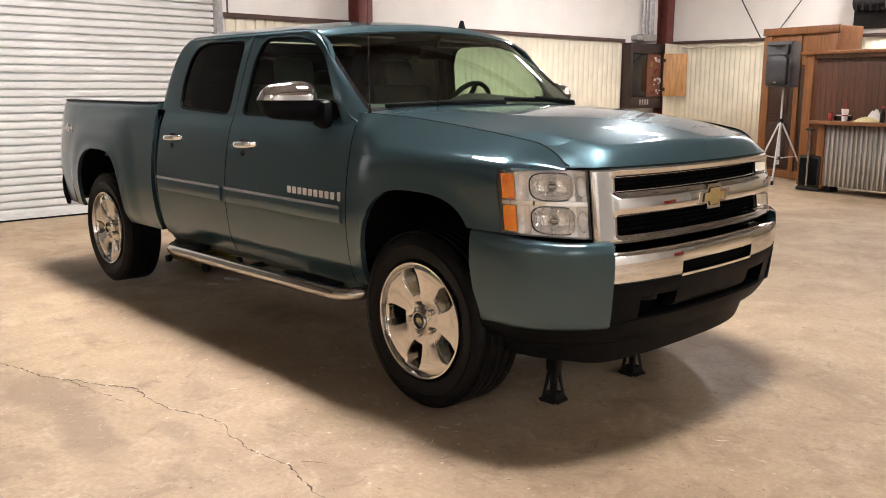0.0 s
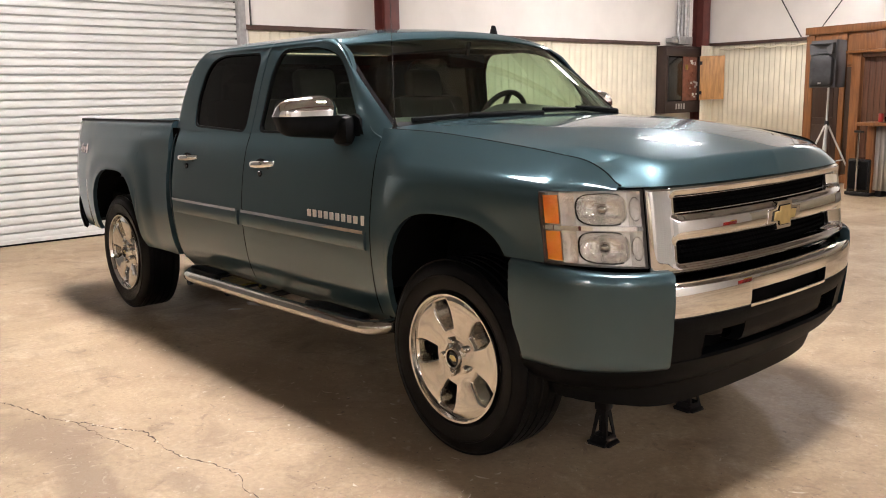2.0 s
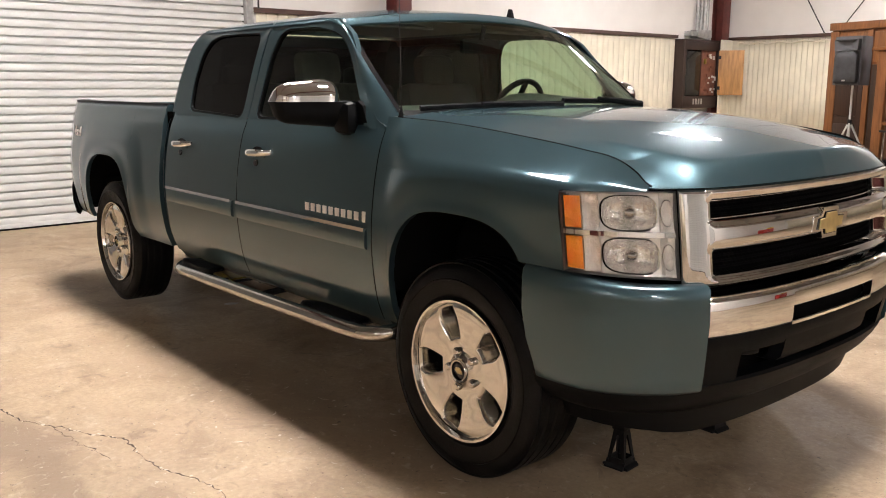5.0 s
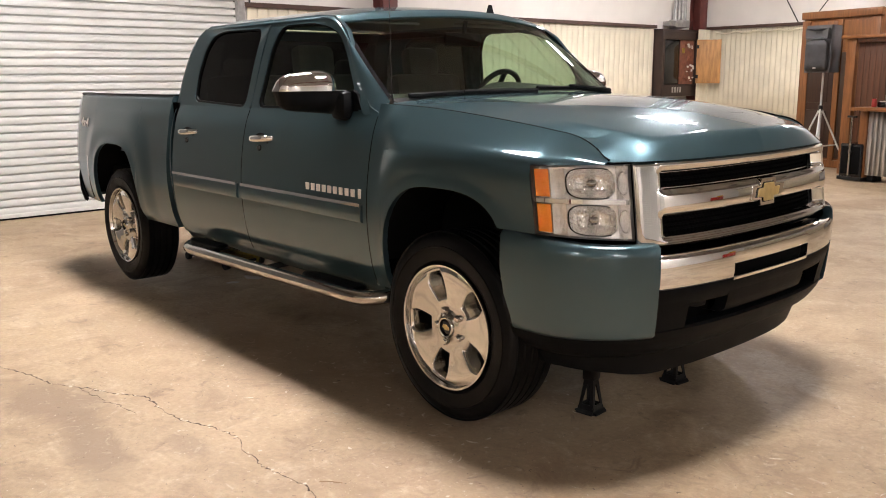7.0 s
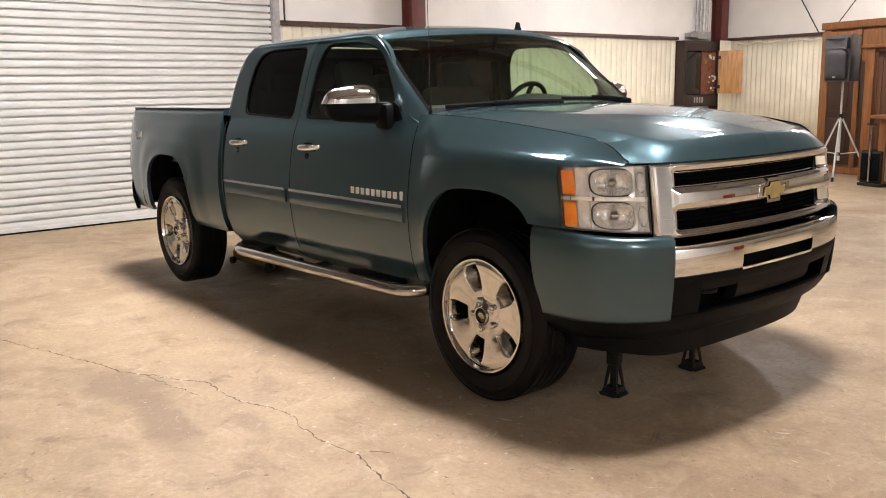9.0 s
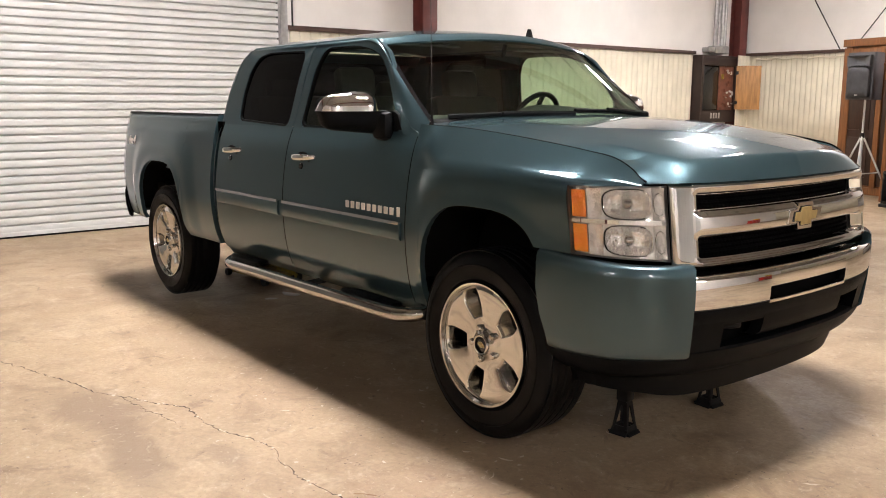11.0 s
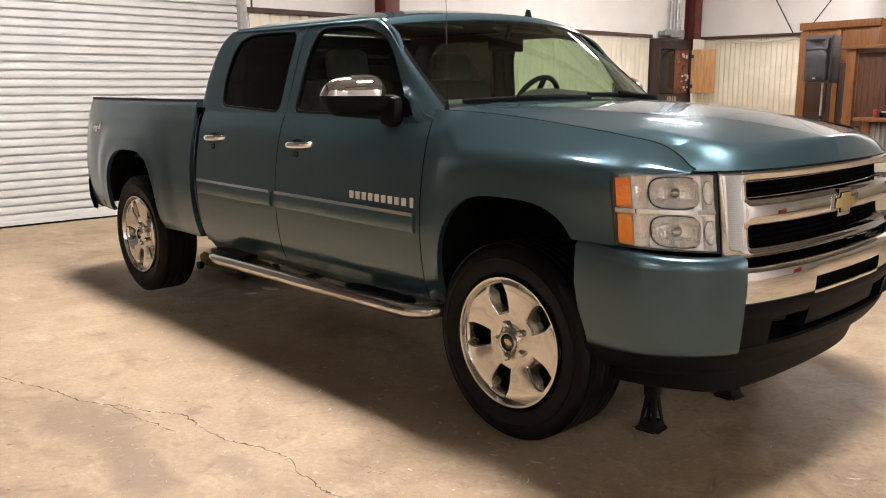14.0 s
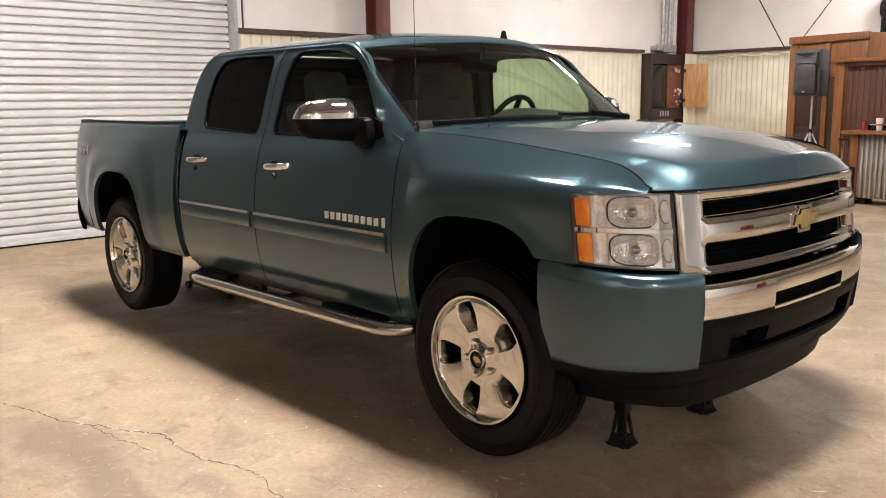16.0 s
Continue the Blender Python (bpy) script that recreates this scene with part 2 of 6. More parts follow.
def curve(points, x):
    """Smooth value at x through (x, value) points."""
    xs = [p[0] for p in points]
    ys = [p[1] for p in points]
    if x <= xs[0]:
        return ys[0]
    if x >= xs[-1]:
        return ys[-1]
    i = max(k for k in range(len(xs)) if xs[k] <= x)
    i = min(i, len(xs) - 2)
    h = xs[i + 1] - xs[i]
    d = (ys[i + 1] - ys[i]) / h
    m0 = d if i == 0 else 0.5 * (d + (ys[i] - ys[i - 1]) / (xs[i] - xs[i - 1]))
    m1 = d if i == len(xs) - 2 else 0.5 * (d + (ys[i + 2] - ys[i + 1]) / (xs[i + 2] - xs[i + 1]))
    t = (x - xs[i]) / h
    return (2 * t**3 - 3 * t**2 + 1) * ys[i] + (t**3 - 2 * t**2 + t) * h * m0 + (-2 * t**3 + 3 * t**2) * ys[i + 1] + (t**3 - t**2) * h * m1


def along(points, n):
    """n points evenly along a line of points."""
    pts = [Vector(p) for p in points]
    d = [0.0]
    for a, b in zip(pts, pts[1:]):
        d.append(d[-1] + (b - a).length)
    out = []
    for s_ in np.linspace(0, d[-1], n):
        i = min(max(k for k in range(len(d)) if d[k] <= s_ + 1e-9), len(pts) - 2)
        t = (s_ - d[i]) / max(d[i + 1] - d[i], 1e-9)
        out.append(pts[i].lerp(pts[i + 1], t))
    return out


def smooth(e0, e1, x):
    t = min(max((x - e0) / (e1 - e0), 0), 1)
    return t * t * (3 - 2 * t)


# ---- the hall ----
def slab(name, c, s, material, label):
    return tagged(part(name, box(bmesh.new(), c, s), material), label, "", "", "structure")


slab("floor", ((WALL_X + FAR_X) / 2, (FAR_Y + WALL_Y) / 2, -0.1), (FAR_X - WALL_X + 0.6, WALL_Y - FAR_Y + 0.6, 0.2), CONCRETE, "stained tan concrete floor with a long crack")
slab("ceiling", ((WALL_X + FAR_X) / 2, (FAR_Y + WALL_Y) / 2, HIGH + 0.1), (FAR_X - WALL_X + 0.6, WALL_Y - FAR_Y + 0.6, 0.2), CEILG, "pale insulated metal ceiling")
DOOR0, DOOR1, DOORH = -2.6, 2.22, 3.7
# back wall with the door's opening
slab("wall_back_a", (WALL_X - 0.1, (DOOR1 + WALL_Y) / 2 + 0.05, HIGH / 2), (0.2, WALL_Y - DOOR1 - 0.1, HIGH), WHITEW, "white wall above cream corrugated wainscot")
# out of view; greyer than the white wall to hold down bounced light
slab("wall_back_b", (WALL_X - 0.1, (FAR_Y + DOOR0) / 2, HIGH / 2), (0.2, DOOR0 - FAR_Y, HIGH), GREYW, "unseen wall stretch, greyed to cut bounced light")
slab("wall_back_c", (WALL_X - 0.1, (DOOR0 + DOOR1) / 2 + 0.05, (HIGH + DOORH) / 2), (0.2, DOOR1 - DOOR0 + 0.1, HIGH - DOORH), WHITEW, "white insulated wall above the roll-up door")
slab("wall_side", ((WALL_X + FAR_X) / 2, WALL_Y + 0.1, HIGH / 2), (FAR_X - WALL_X, 0.2, HIGH), WHITEW, "white wall above cream corrugated wainscot")
slab("wall_front", (FAR_X + 0.1, (FAR_Y + WALL_Y) / 2, HIGH / 2), (0.2, WALL_Y - FAR_Y, HIGH), WHITEW, "white metal wall ahead of the truck")
slab("wall_near", ((WALL_X + FAR_X) / 2, FAR_Y - 0.1, HIGH / 2), (FAR_X - WALL_X, 0.2, HIGH), WHITEW, "white insulated wall")


def corrugated(name, p0, p1, z0, z1, pitch, depth, material, out, parent=None, label="", ribs=((0, 0), (0.55, 0), (0.65, 1), (0.9, 1), (0.999, 0))):
    """A ribbed sheet from p0 to p1; out: the way that the ribs stand."""
    bm = bmesh.new()
    p0, p1, out = Vector(p0), Vector(p1), Vector(out)
    L = (p1 - p0).length
    d = (p1 - p0) / L
    pts = []
    s_ = 0.0
    while s_ < L:
        for f, h in ribs:
            if s_ + f * pitch <= L:
                pts.append(p0 + d * (s_ + f * pitch) + out * (depth * h))
        s_ += pitch
    grid(bm, [[(p.x, p.y, z) for p in pts] for z in (z0, z1)])
    return part(name, bm, material, parent, label, sharp=28, solid=0.002)


PILLOW = ((0, 0), (0.08, 0.45), (0.2, 0.8), (0.38, 1), (0.56, 0.95), (0.74, 0.7), (0.88, 0.35), (0.999, 0))
ws = corrugated("wainscot_back", (WALL_X + 0.015, DOOR1 + 0.15, 0), (WALL_X + 0.015, 11.36, 0), 0.0, 2.46, 0.155, 0.012, CREAM, (1, 0, 0), ribs=PILLOW)
tagged(ws, "cream corrugated metal wainscot on the back wall", "", "", "structure")
ws = corrugated("wainscot_side", (WALL_X, WALL_Y - 0.015, 0), (FAR_X, WALL_Y - 0.015, 0), 0.0, 2.46, 0.11, 0.010, CREAM, (0, -1, 0), ribs=PILLOW)
tagged(ws, "cream corrugated metal wainscot on the side wall", "", "", "structure")
ws = corrugated("wainscot_corner", (WALL_X + 0.28, 12.53, 0), (WALL_X + 0.28, WALL_Y - 0.02, 0), 0.0, 2.46, 0.11, 0.010, CREAM, (1, 0, 0), ribs=PILLOW)
tagged(ws, "cream corrugated metal boxing round the corner column", "", "", "structure")
slab("trim_back", (WALL_X + 0.03, (DOOR1 + 11.4) / 2 + 0.05, 2.485), (0.06, 11.4 - DOOR1 - 0.1, 0.06), BROWN, "brown metal cap along the wainscot")
ws = corrugated("wainscot_near", (WALL_X, FAR_Y + 0.015, 0), (FAR_X, FAR_Y + 0.015, 0), 0.0, 2.46, 0.155, 0.012, CREAM, (0, 1, 0), ribs=PILLOW)
tagged(ws, "cream corrugated metal wainscot on the near wall", "", "", "structure")
slab("trim_near", ((WALL_X + FAR_X) / 2, FAR_Y + 0.03, 2.485), (FAR_X - WALL_X - 0.2, 0.06, 0.06), BROWN, "brown metal cap along the wainscot")
slab("trim_side", ((WALL_X + FAR_X) / 2 + 0.1, WALL_Y - 0.03, 2.485), (FAR_X - WALL_X - 0.2, 0.06, 0.06), BROWN, "brown metal cap along the wainscot")


def roll_door(name="door_1"):
    ob = thing(name, "white slatted steel roll-up door, closed", "", kind="structure")
    pitch = 0.0914
    n = int(DOORH / pitch)
    bm = bmesh.new()
    prof = [(d, f * pitch) for f, d in ((0, -0.034), (0.012, 0.008), (0.04, 0.011), (0.12, 0.0125), (0.42, 0.014), (0.72, 0.011), (0.79, 0.008), (0.825, 0.002), (0.84, -0.034), (1.0, -0.034))]
    grid(bm, [[(x, y, z) for x, z in prof] for y in (DOOR0, DOOR1)])
    first = part("slat", bm, DOORW, ob, sharp=30)
    first.matrix_basis = pose(WALL_X - 0.03, 0, 0.06)
    for i in range(1, n):
        o = new("slat", first.data)
        o.parent = ob
        o.matrix_basis = pose(WALL_X - 0.03, 0, 0.06 + i * pitch)
    part("bottom_bar", box(bmesh.new(), (WALL_X - 0.03, (DOOR0 + DOOR1) / 2, 0.045), (0.05, DOOR1 - DOOR0, 0.045), 0.004), DOORW, ob)
    part("bottom_seal", box(bmesh.new(), (WALL_X - 0.03, (DOOR0 + DOOR1) / 2, 0.0115), (0.03, DOOR1 - DOOR0, 0.021), 0.004), BLACKP, ob, "black rubber seal")
    part("guide_rail", box(bmesh.new(), (WALL_X + 0.02, DOOR1 + 0.05, DOORH / 2), (0.09, 0.10, DOORH), 0.006), GALV, ob)
    part("guide_rail", box(bmesh.new(), (WALL_X + 0.02, DOOR0 - 0.05, DOORH / 2), (0.09, 0.10, DOORH), 0.006), GALV, ob)
    part("door_backing", box(bmesh.new(), (WALL_X - 0.12, (DOOR0 + DOOR1) / 2, DOORH / 2), (0.04, DOOR1 - DOOR0, DOORH), 0), DOORW, ob)
    return ob


roll_door()
# a second one stands in the wall ahead of the truck
other = roll_door("door_2")
other.matrix_basis = Matrix.Translation((FAR_X + WALL_X - 0.10, -1.3, 0)) @ pose(0, 0, 0, 0, 0, 180)


def column(x, y, lab):
    ob = thing("steel_column", lab, "column", "red iron columns", at=(x, y, 0))
    bm = bmesh.new()
    box(bm, (0, 0, HIGH / 2), (0.22, 0.012, HIGH - 0.02))
    part("web", bm, REDIRON, ob)
    for k in (-1, 1):
        part("flange", box(bmesh.new(), (0.116 * k, 0, HIGH / 2), (0.012, 0.26, HIGH - 0.02), 0.002), REDIRON, ob)
    return ob


for k, x in enumerate((-7.3, -1.3, 4.7, 10.7)):
    slab("roof_beam_%d" % (k + 1), (x, (FAR_Y + WALL_Y) / 2, HIGH - 0.19), (0.2, WALL_Y - FAR_Y, 0.38), REDIRON, "dark red steel roof beam")
bm = bmesh.new()
for y in np.arange(FAR_Y + 0.7, WALL_Y, 1.45):
    box(bm, ((WALL_X + FAR_X) / 2, float(y), HIGH - 0.075), (FAR_X - WALL_X, 0.07, 0.15))
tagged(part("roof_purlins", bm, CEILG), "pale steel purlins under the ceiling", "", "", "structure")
column(WALL_X + 0.22, 4.49, "dark red steel column standing against the wall")
column(WALL_X + 0.125, 12.74, "dark red steel column standing near the room corner")
# out of view, added for dark upright reflections on the truck's side
for x in (1.9, 7.4):
    column(x, FAR_Y + 0.25, "unseen dark red steel column added for its reflection in the truck")


# ---- the pickup truck ----
HUB_Z, WB, TYRE_R = 0.47, 3.645, 0.419
WHEELS = (0.0, -WB)
SIDE = [(0.40, 0.86), (0.50, 0.885), (0.56, 0.912), (0.64, 0.942), (0.75, 0.962), (0.86, 0.972), (0.97, 0.972), (1.08, 0.962), (1.2, 0.943), (1.30, 0.918), (1.36, 0.893), (1.45, 0.86)]


def arch_q(x, z, wx):
    return ((abs(x - wx) / 0.415) ** 3 + (max(z - 0.58, 0) / 0.50) ** 3) ** (1 / 3)


def arch_z(x, wx):
    u = abs(x - wx) / 0.415
    return 0.58 + 0.50 * max(1 - u**3, 0) ** (1 / 3)


def side_y(x, z):
    """Half width of the lower body."""
    y = curve(SIDE, z)
    for wx in WHEELS:
        q = arch_q(x, z, wx)
        y += 0.008 * math.exp(-(((q - 1.0) / 0.07) ** 2)) * smooth(0.45, 0.6, z)
        # the boxy flare over the wheel
        a = (x - wx) / (0.455 if x < wx else 0.95) if wx == 0.0 else (x - wx) / 0.60
        f = (abs(a) ** 4 + (max(z - 0.58, 0) / (0.735 - 0.05 * max(a, 0) if wx == 0.0 else 0.70)) ** 4) ** 0.25
        y += (0.003 + 0.034 * smooth(0.98, 1.225, z) if wx == 0.0 else 0.020) * smooth(1.10, 0.84, f) * smooth(0.50, 0.66, z)
    y -= curve([(-4.80, 0.15), (-4.70, 0.085), (-4.55, 0.04), (-4.35, 0.012), (-4.1, 0)], x)
    return y


def nose_x(y, z):
    """The front face of grille and lamps."""
    x = curve([(0, 0.935), (0.2, 0.930), (0.4, 0.915), (0.55, 0.893), (0.66, 0.863), (0.74, 0.815), (0.84, 0.737), (0.92, 0.645), (0.97, 0.56), (0.99, 0.48), (0.995, 0.40)], abs(y))
    return x - 0.12 * (z - 0.95)


def seam_y(x):
    return curve([(-0.62, 0.868), (-0.2, 0.868), (0.25, 0.862), (0.50, 0.842), (0.625, 0.820), (0.70, 0.797), (0.78, 0.783)], x)


def seam_z(x):
    return curve([(-0.62, 1.424), (-0.5, 1.418), (-0.13, 1.403), (0.275, 1.366), (0.50, 1.336), (0.625, 1.310), (0.685, 1.272), (0.715, 1.242), (0.75, 1.230), (0.8, 1.226)], x)


truck = thing("pickup_truck", "teal blue metallic crew cab pickup truck raised on jack stands", "pickup truck")


def columns(x0, x1, wx=None, step=0.04):
    xs = list(np.arange(x0, x1, step)) + [x1]
    if wx is not None:
        e = [wx + s_ * 0.415 * (1 - d) for s_ in (-1, 1) for d in (0.0, 0.0005, 0.004, 0.012, 0.03, 0.06)]
        xs += [v for v in e if x0 < v < x1]
    return sorted(set(round(float(v), 5) for v in xs))


def bottom_z(x, wx, low):
    return arch_z(x, wx) if abs(x - wx) < 0.415 - 1e-6 else low


def fender(s):
    bm = bmesh.new()
    rows = []
    for x in columns(-0.525, 0.50, 0.0, 0.03):
        zb = bottom_z(x, 0.0, 0.56) if x < 0.2 else max(arch_z(x, 0.0), 0.955)
        r = [(x, s * (side_y(x, zb) - 0.03), zb + 0.004)]
        for t in np.linspace(0, 1, 26):
            z = zb + (1.215 - zb) * t
            r.append((x, s * side_y(x, z), z))
        rows.append(r)
    r = [(nose_x(0.978, z) - 0.006, s * side_y(0.5, z), z) for z in [float(v) for v in np.linspace(0.955, 1.215, 26)]]
    rows.append([(r[0][0], s * (abs(r[0][1]) - 0.03), r[0][2])] + r)
    rows.append([(p[0] - 0.01, s * (abs(p[1]) - 0.03), p[2]) for p in rows[-1]])
    grid(bm, rows)
    # the top, from the lamp's upper edge over the shoulder to the hood's seam
    rows = []
    for x in list(np.arange(-0.525, 0.50, 0.03)) + [0.5, 0.53, 0.56, 0.59, 0.62, 0.65, 0.68, 0.70, 0.715, 0.728]:
        x = float(x)
        if x <= 0.5:
            y0 = side_y(x, 1.215)
        else:
            lo, hi = 0.6, 0.995
            for _ in range(30):
                mid = (lo + hi) / 2
                lo, hi = (mid, hi) if nose_x(mid, 1.215) > x else (lo, mid)
            y0 = min(lo, side_y(0.5, 1.215))
        ys, zs = seam_y(x) + 0.008, seam_z(x)
        y0 = max(y0, ys + 0.001)
        r = []
        h = max(zs - 1.215, 0.0)
        # a rounded ridge over the wheel, a hollow behind it, then up to the seam; plain and convex at the door
        w, dy = smooth(-0.47, -0.27, x), y0 - ys
        for t in np.linspace(0, 1, 25):
            t = float(t)
            e = [Vector(p) for p in ((y0, 1.215), (y0 - 0.008, 1.215 + 0.70 * h), (ys + 0.80 * dy, zs - 0.20 * h), (ys, zs))]
            plain = e[0] * (1 - t) ** 3 + 3 * e[1] * t * (1 - t) ** 2 + 3 * e[2] * t * t * (1 - t) + e[3] * t**3
            if t < 0.36:
                q = t / 0.36
                ridge = Vector((y0, 1.215)) * (1 - q) ** 2 + 2 * Vector((y0, 1.215 + 0.20 * h)) * q * (1 - q) + Vector((y0 - 0.20 * dy, 1.215 + 0.245 * h)) * q * q
            else:
                q = (t - 0.36) / 0.64
                ridge = Vector((y0 - 0.20 * dy, 1.215 + 0.245 * h)) * (1 - q) ** 3 + 3 * Vector((y0 - 0.37 * dy, 1.215 + 0.29 * h)) * q * (1 - q) ** 2 + 3 * Vector((ys + 0.36 * dy, 1.215 + 0.60 * h)) * q * q * (1 - q) + Vector((ys, zs)) * q**3
            even = Vector((y0, 1.215)).lerp(Vector((ys, zs)), t) + Vector((0.10 * dy * math.sin(math.pi * t), 0))
            ridge = even.lerp(ridge, 0.30 + 0.45 * smooth(0.10, 0.42, x))
            zd = 1.215 + h * t
            flush = Vector((side_y(x, zd) + (ys - side_y(x, zs)) * t**3, zd))
            p = plain.lerp(flush, smooth(-0.36, -0.50, x)).lerp(ridge, w)
            r.append((x, s * p.x, p.y))
        r.append((x, s * (ys), max(zs - 0.06, 1.212)))
        rows.append(r)
    grid(bm, rows)
    bmesh.ops.remove_doubles(bm, verts=bm.verts, dist=0.0006)
    return part("fender", bm, PAINT, truck, sharp=45)


def door_skin(s, x0, x1, name):
    bm = bmesh.new()
    rows = []
    for x in columns(x0, x1, None, 0.05):
        r = [(x, s * (side_y(x, 0.55) - 0.03), 0.555)]
        for z in np.linspace(0.555, 1.375, 30):
            r.append((x, s * side_y(x, float(z)), float(z)))
        rows.append(r)
    e0 = [(x0, s * (abs(p[1]) - 0.03), p[2]) for p in rows[0]]
    e1 = [(x1, s * (abs(p[1]) - 0.03), p[2]) for p in rows[-1]]
    grid(bm, [e0] + rows + [e1])
    return part(name, bm, PAINT, truck, sharp=45)


def up_y(z):
    """Half width of the cab above the belt."""
    return curve([(1.34, 0.898), (1.45, 0.868), (1.6, 0.832), (1.75, 0.793), (1.84, 0.765), (1.88, 0.735)], z)


def ring(s, outer, inner, n, material, name, parent, depth=0.025, lift=0.0):
    """A flat frame between two outlines of (x, z), lying on the cab's side."""
    bm = bmesh.new()

    def closed(o, off):
        pts = along([(x, 0, z) for x, z in o] + [(o[0][0], 0, o[0][1])], n + 1)[:-1]
        return [(p.x, s * (up_y(p.z) + lift - off), p.z) for p in pts]
    rows = [closed(outer, depth), closed(outer, 0), closed(inner, 0), closed(inner, depth)]
    grid(bm, rows, closed=True)
    return part(name, bm, material, parent, sharp=40)


def pane(s, outline, material, name, parent, inset=0.012):
    """A pane on the cab's side, cut level by level to the outline."""
    bm = bmesh.new()
    zs = [z for x, z in outline]
    rows = []
    for z in np.linspace(min(zs) + 0.002, max(zs) - 0.002, 26):
        z = float(z)
        xs = []
        for (x0, z0), (x1, z1) in zip(outline, outline[1:] + outline[:1]):
            if (z0 - z) * (z1 - z) < 0:
                xs.append(x0 + (x1 - x0) * (z - z0) / (z1 - z0))
        if len(xs) >= 2:
            rows.append([(float(x), s * (up_y(z) - inset), z) for x in np.linspace(min(xs), max(xs), 12)])
    grid(bm, rows)
    return part(name, bm, material, parent, sharp=60)


def rounded(pts, r=0.04, k=5):
    """Rounds an outline's corners."""
    out = []
    n = len(pts)
    for i in range(n):
        p, a, b = Vector(pts[i]), Vector(pts[i - 1]), Vector(pts[(i + 1) % n])
        ra = min(r, (a - p).length * 0.45, (b - p).length * 0.45)
        p0, p1 = p + (a - p).normalized() * ra, p + (b - p).normalized() * ra
        for t in np.linspace(0, 1, k):
            q = p0 * (1 - t) ** 2 + 2 * p * t * (1 - t) + p1 * t * t
            out.append((q.x, q.y))
    return out


REAR_OUT = [(-2.69, 1.375), (-1.735, 1.375), (-1.70, 1.70), (-1.66, 1.86), (-2.43, 1.86), (-2.56, 1.78), (-2.66, 1.58)]
REAR_IN = [(-2.46, 1.40), (-1.80, 1.375), (-1.775, 1.62), (-1.745, 1.815), (-2.22, 1.822), (-2.345, 1.795), (-2.42, 1.72), (-2.468, 1.56)]
FRONT_OUT = [(-1.73, 1.375), (-0.525, 1.375), (-0.60, 1.40), (-0.73, 1.53), (-0.82, 1.67), (-0.91, 1.775), (-1.04, 1.848), (-1.20, 1.86), (-1.655, 1.86), (-1.69, 1.70)]
FRONT_IN = [(-1.66, 1.378), (-0.685, 1.378), (-0.70, 1.40), (-0.78, 1.52), (-0.87, 1.66), (-0.96, 1.755), (-1.07, 1.796), (-1.22, 1.820), (-1.50, 1.822), (-1.56, 1.79), (-1.61, 1.70)]
EDGE_X = [(1.36, -0.64), (1.40, -0.675), (1.52, -0.752), (1.66, -0.842), (1.755, -0.928), (1.815, -1.04), (1.845, -1.17), (1.87, -1.24)]


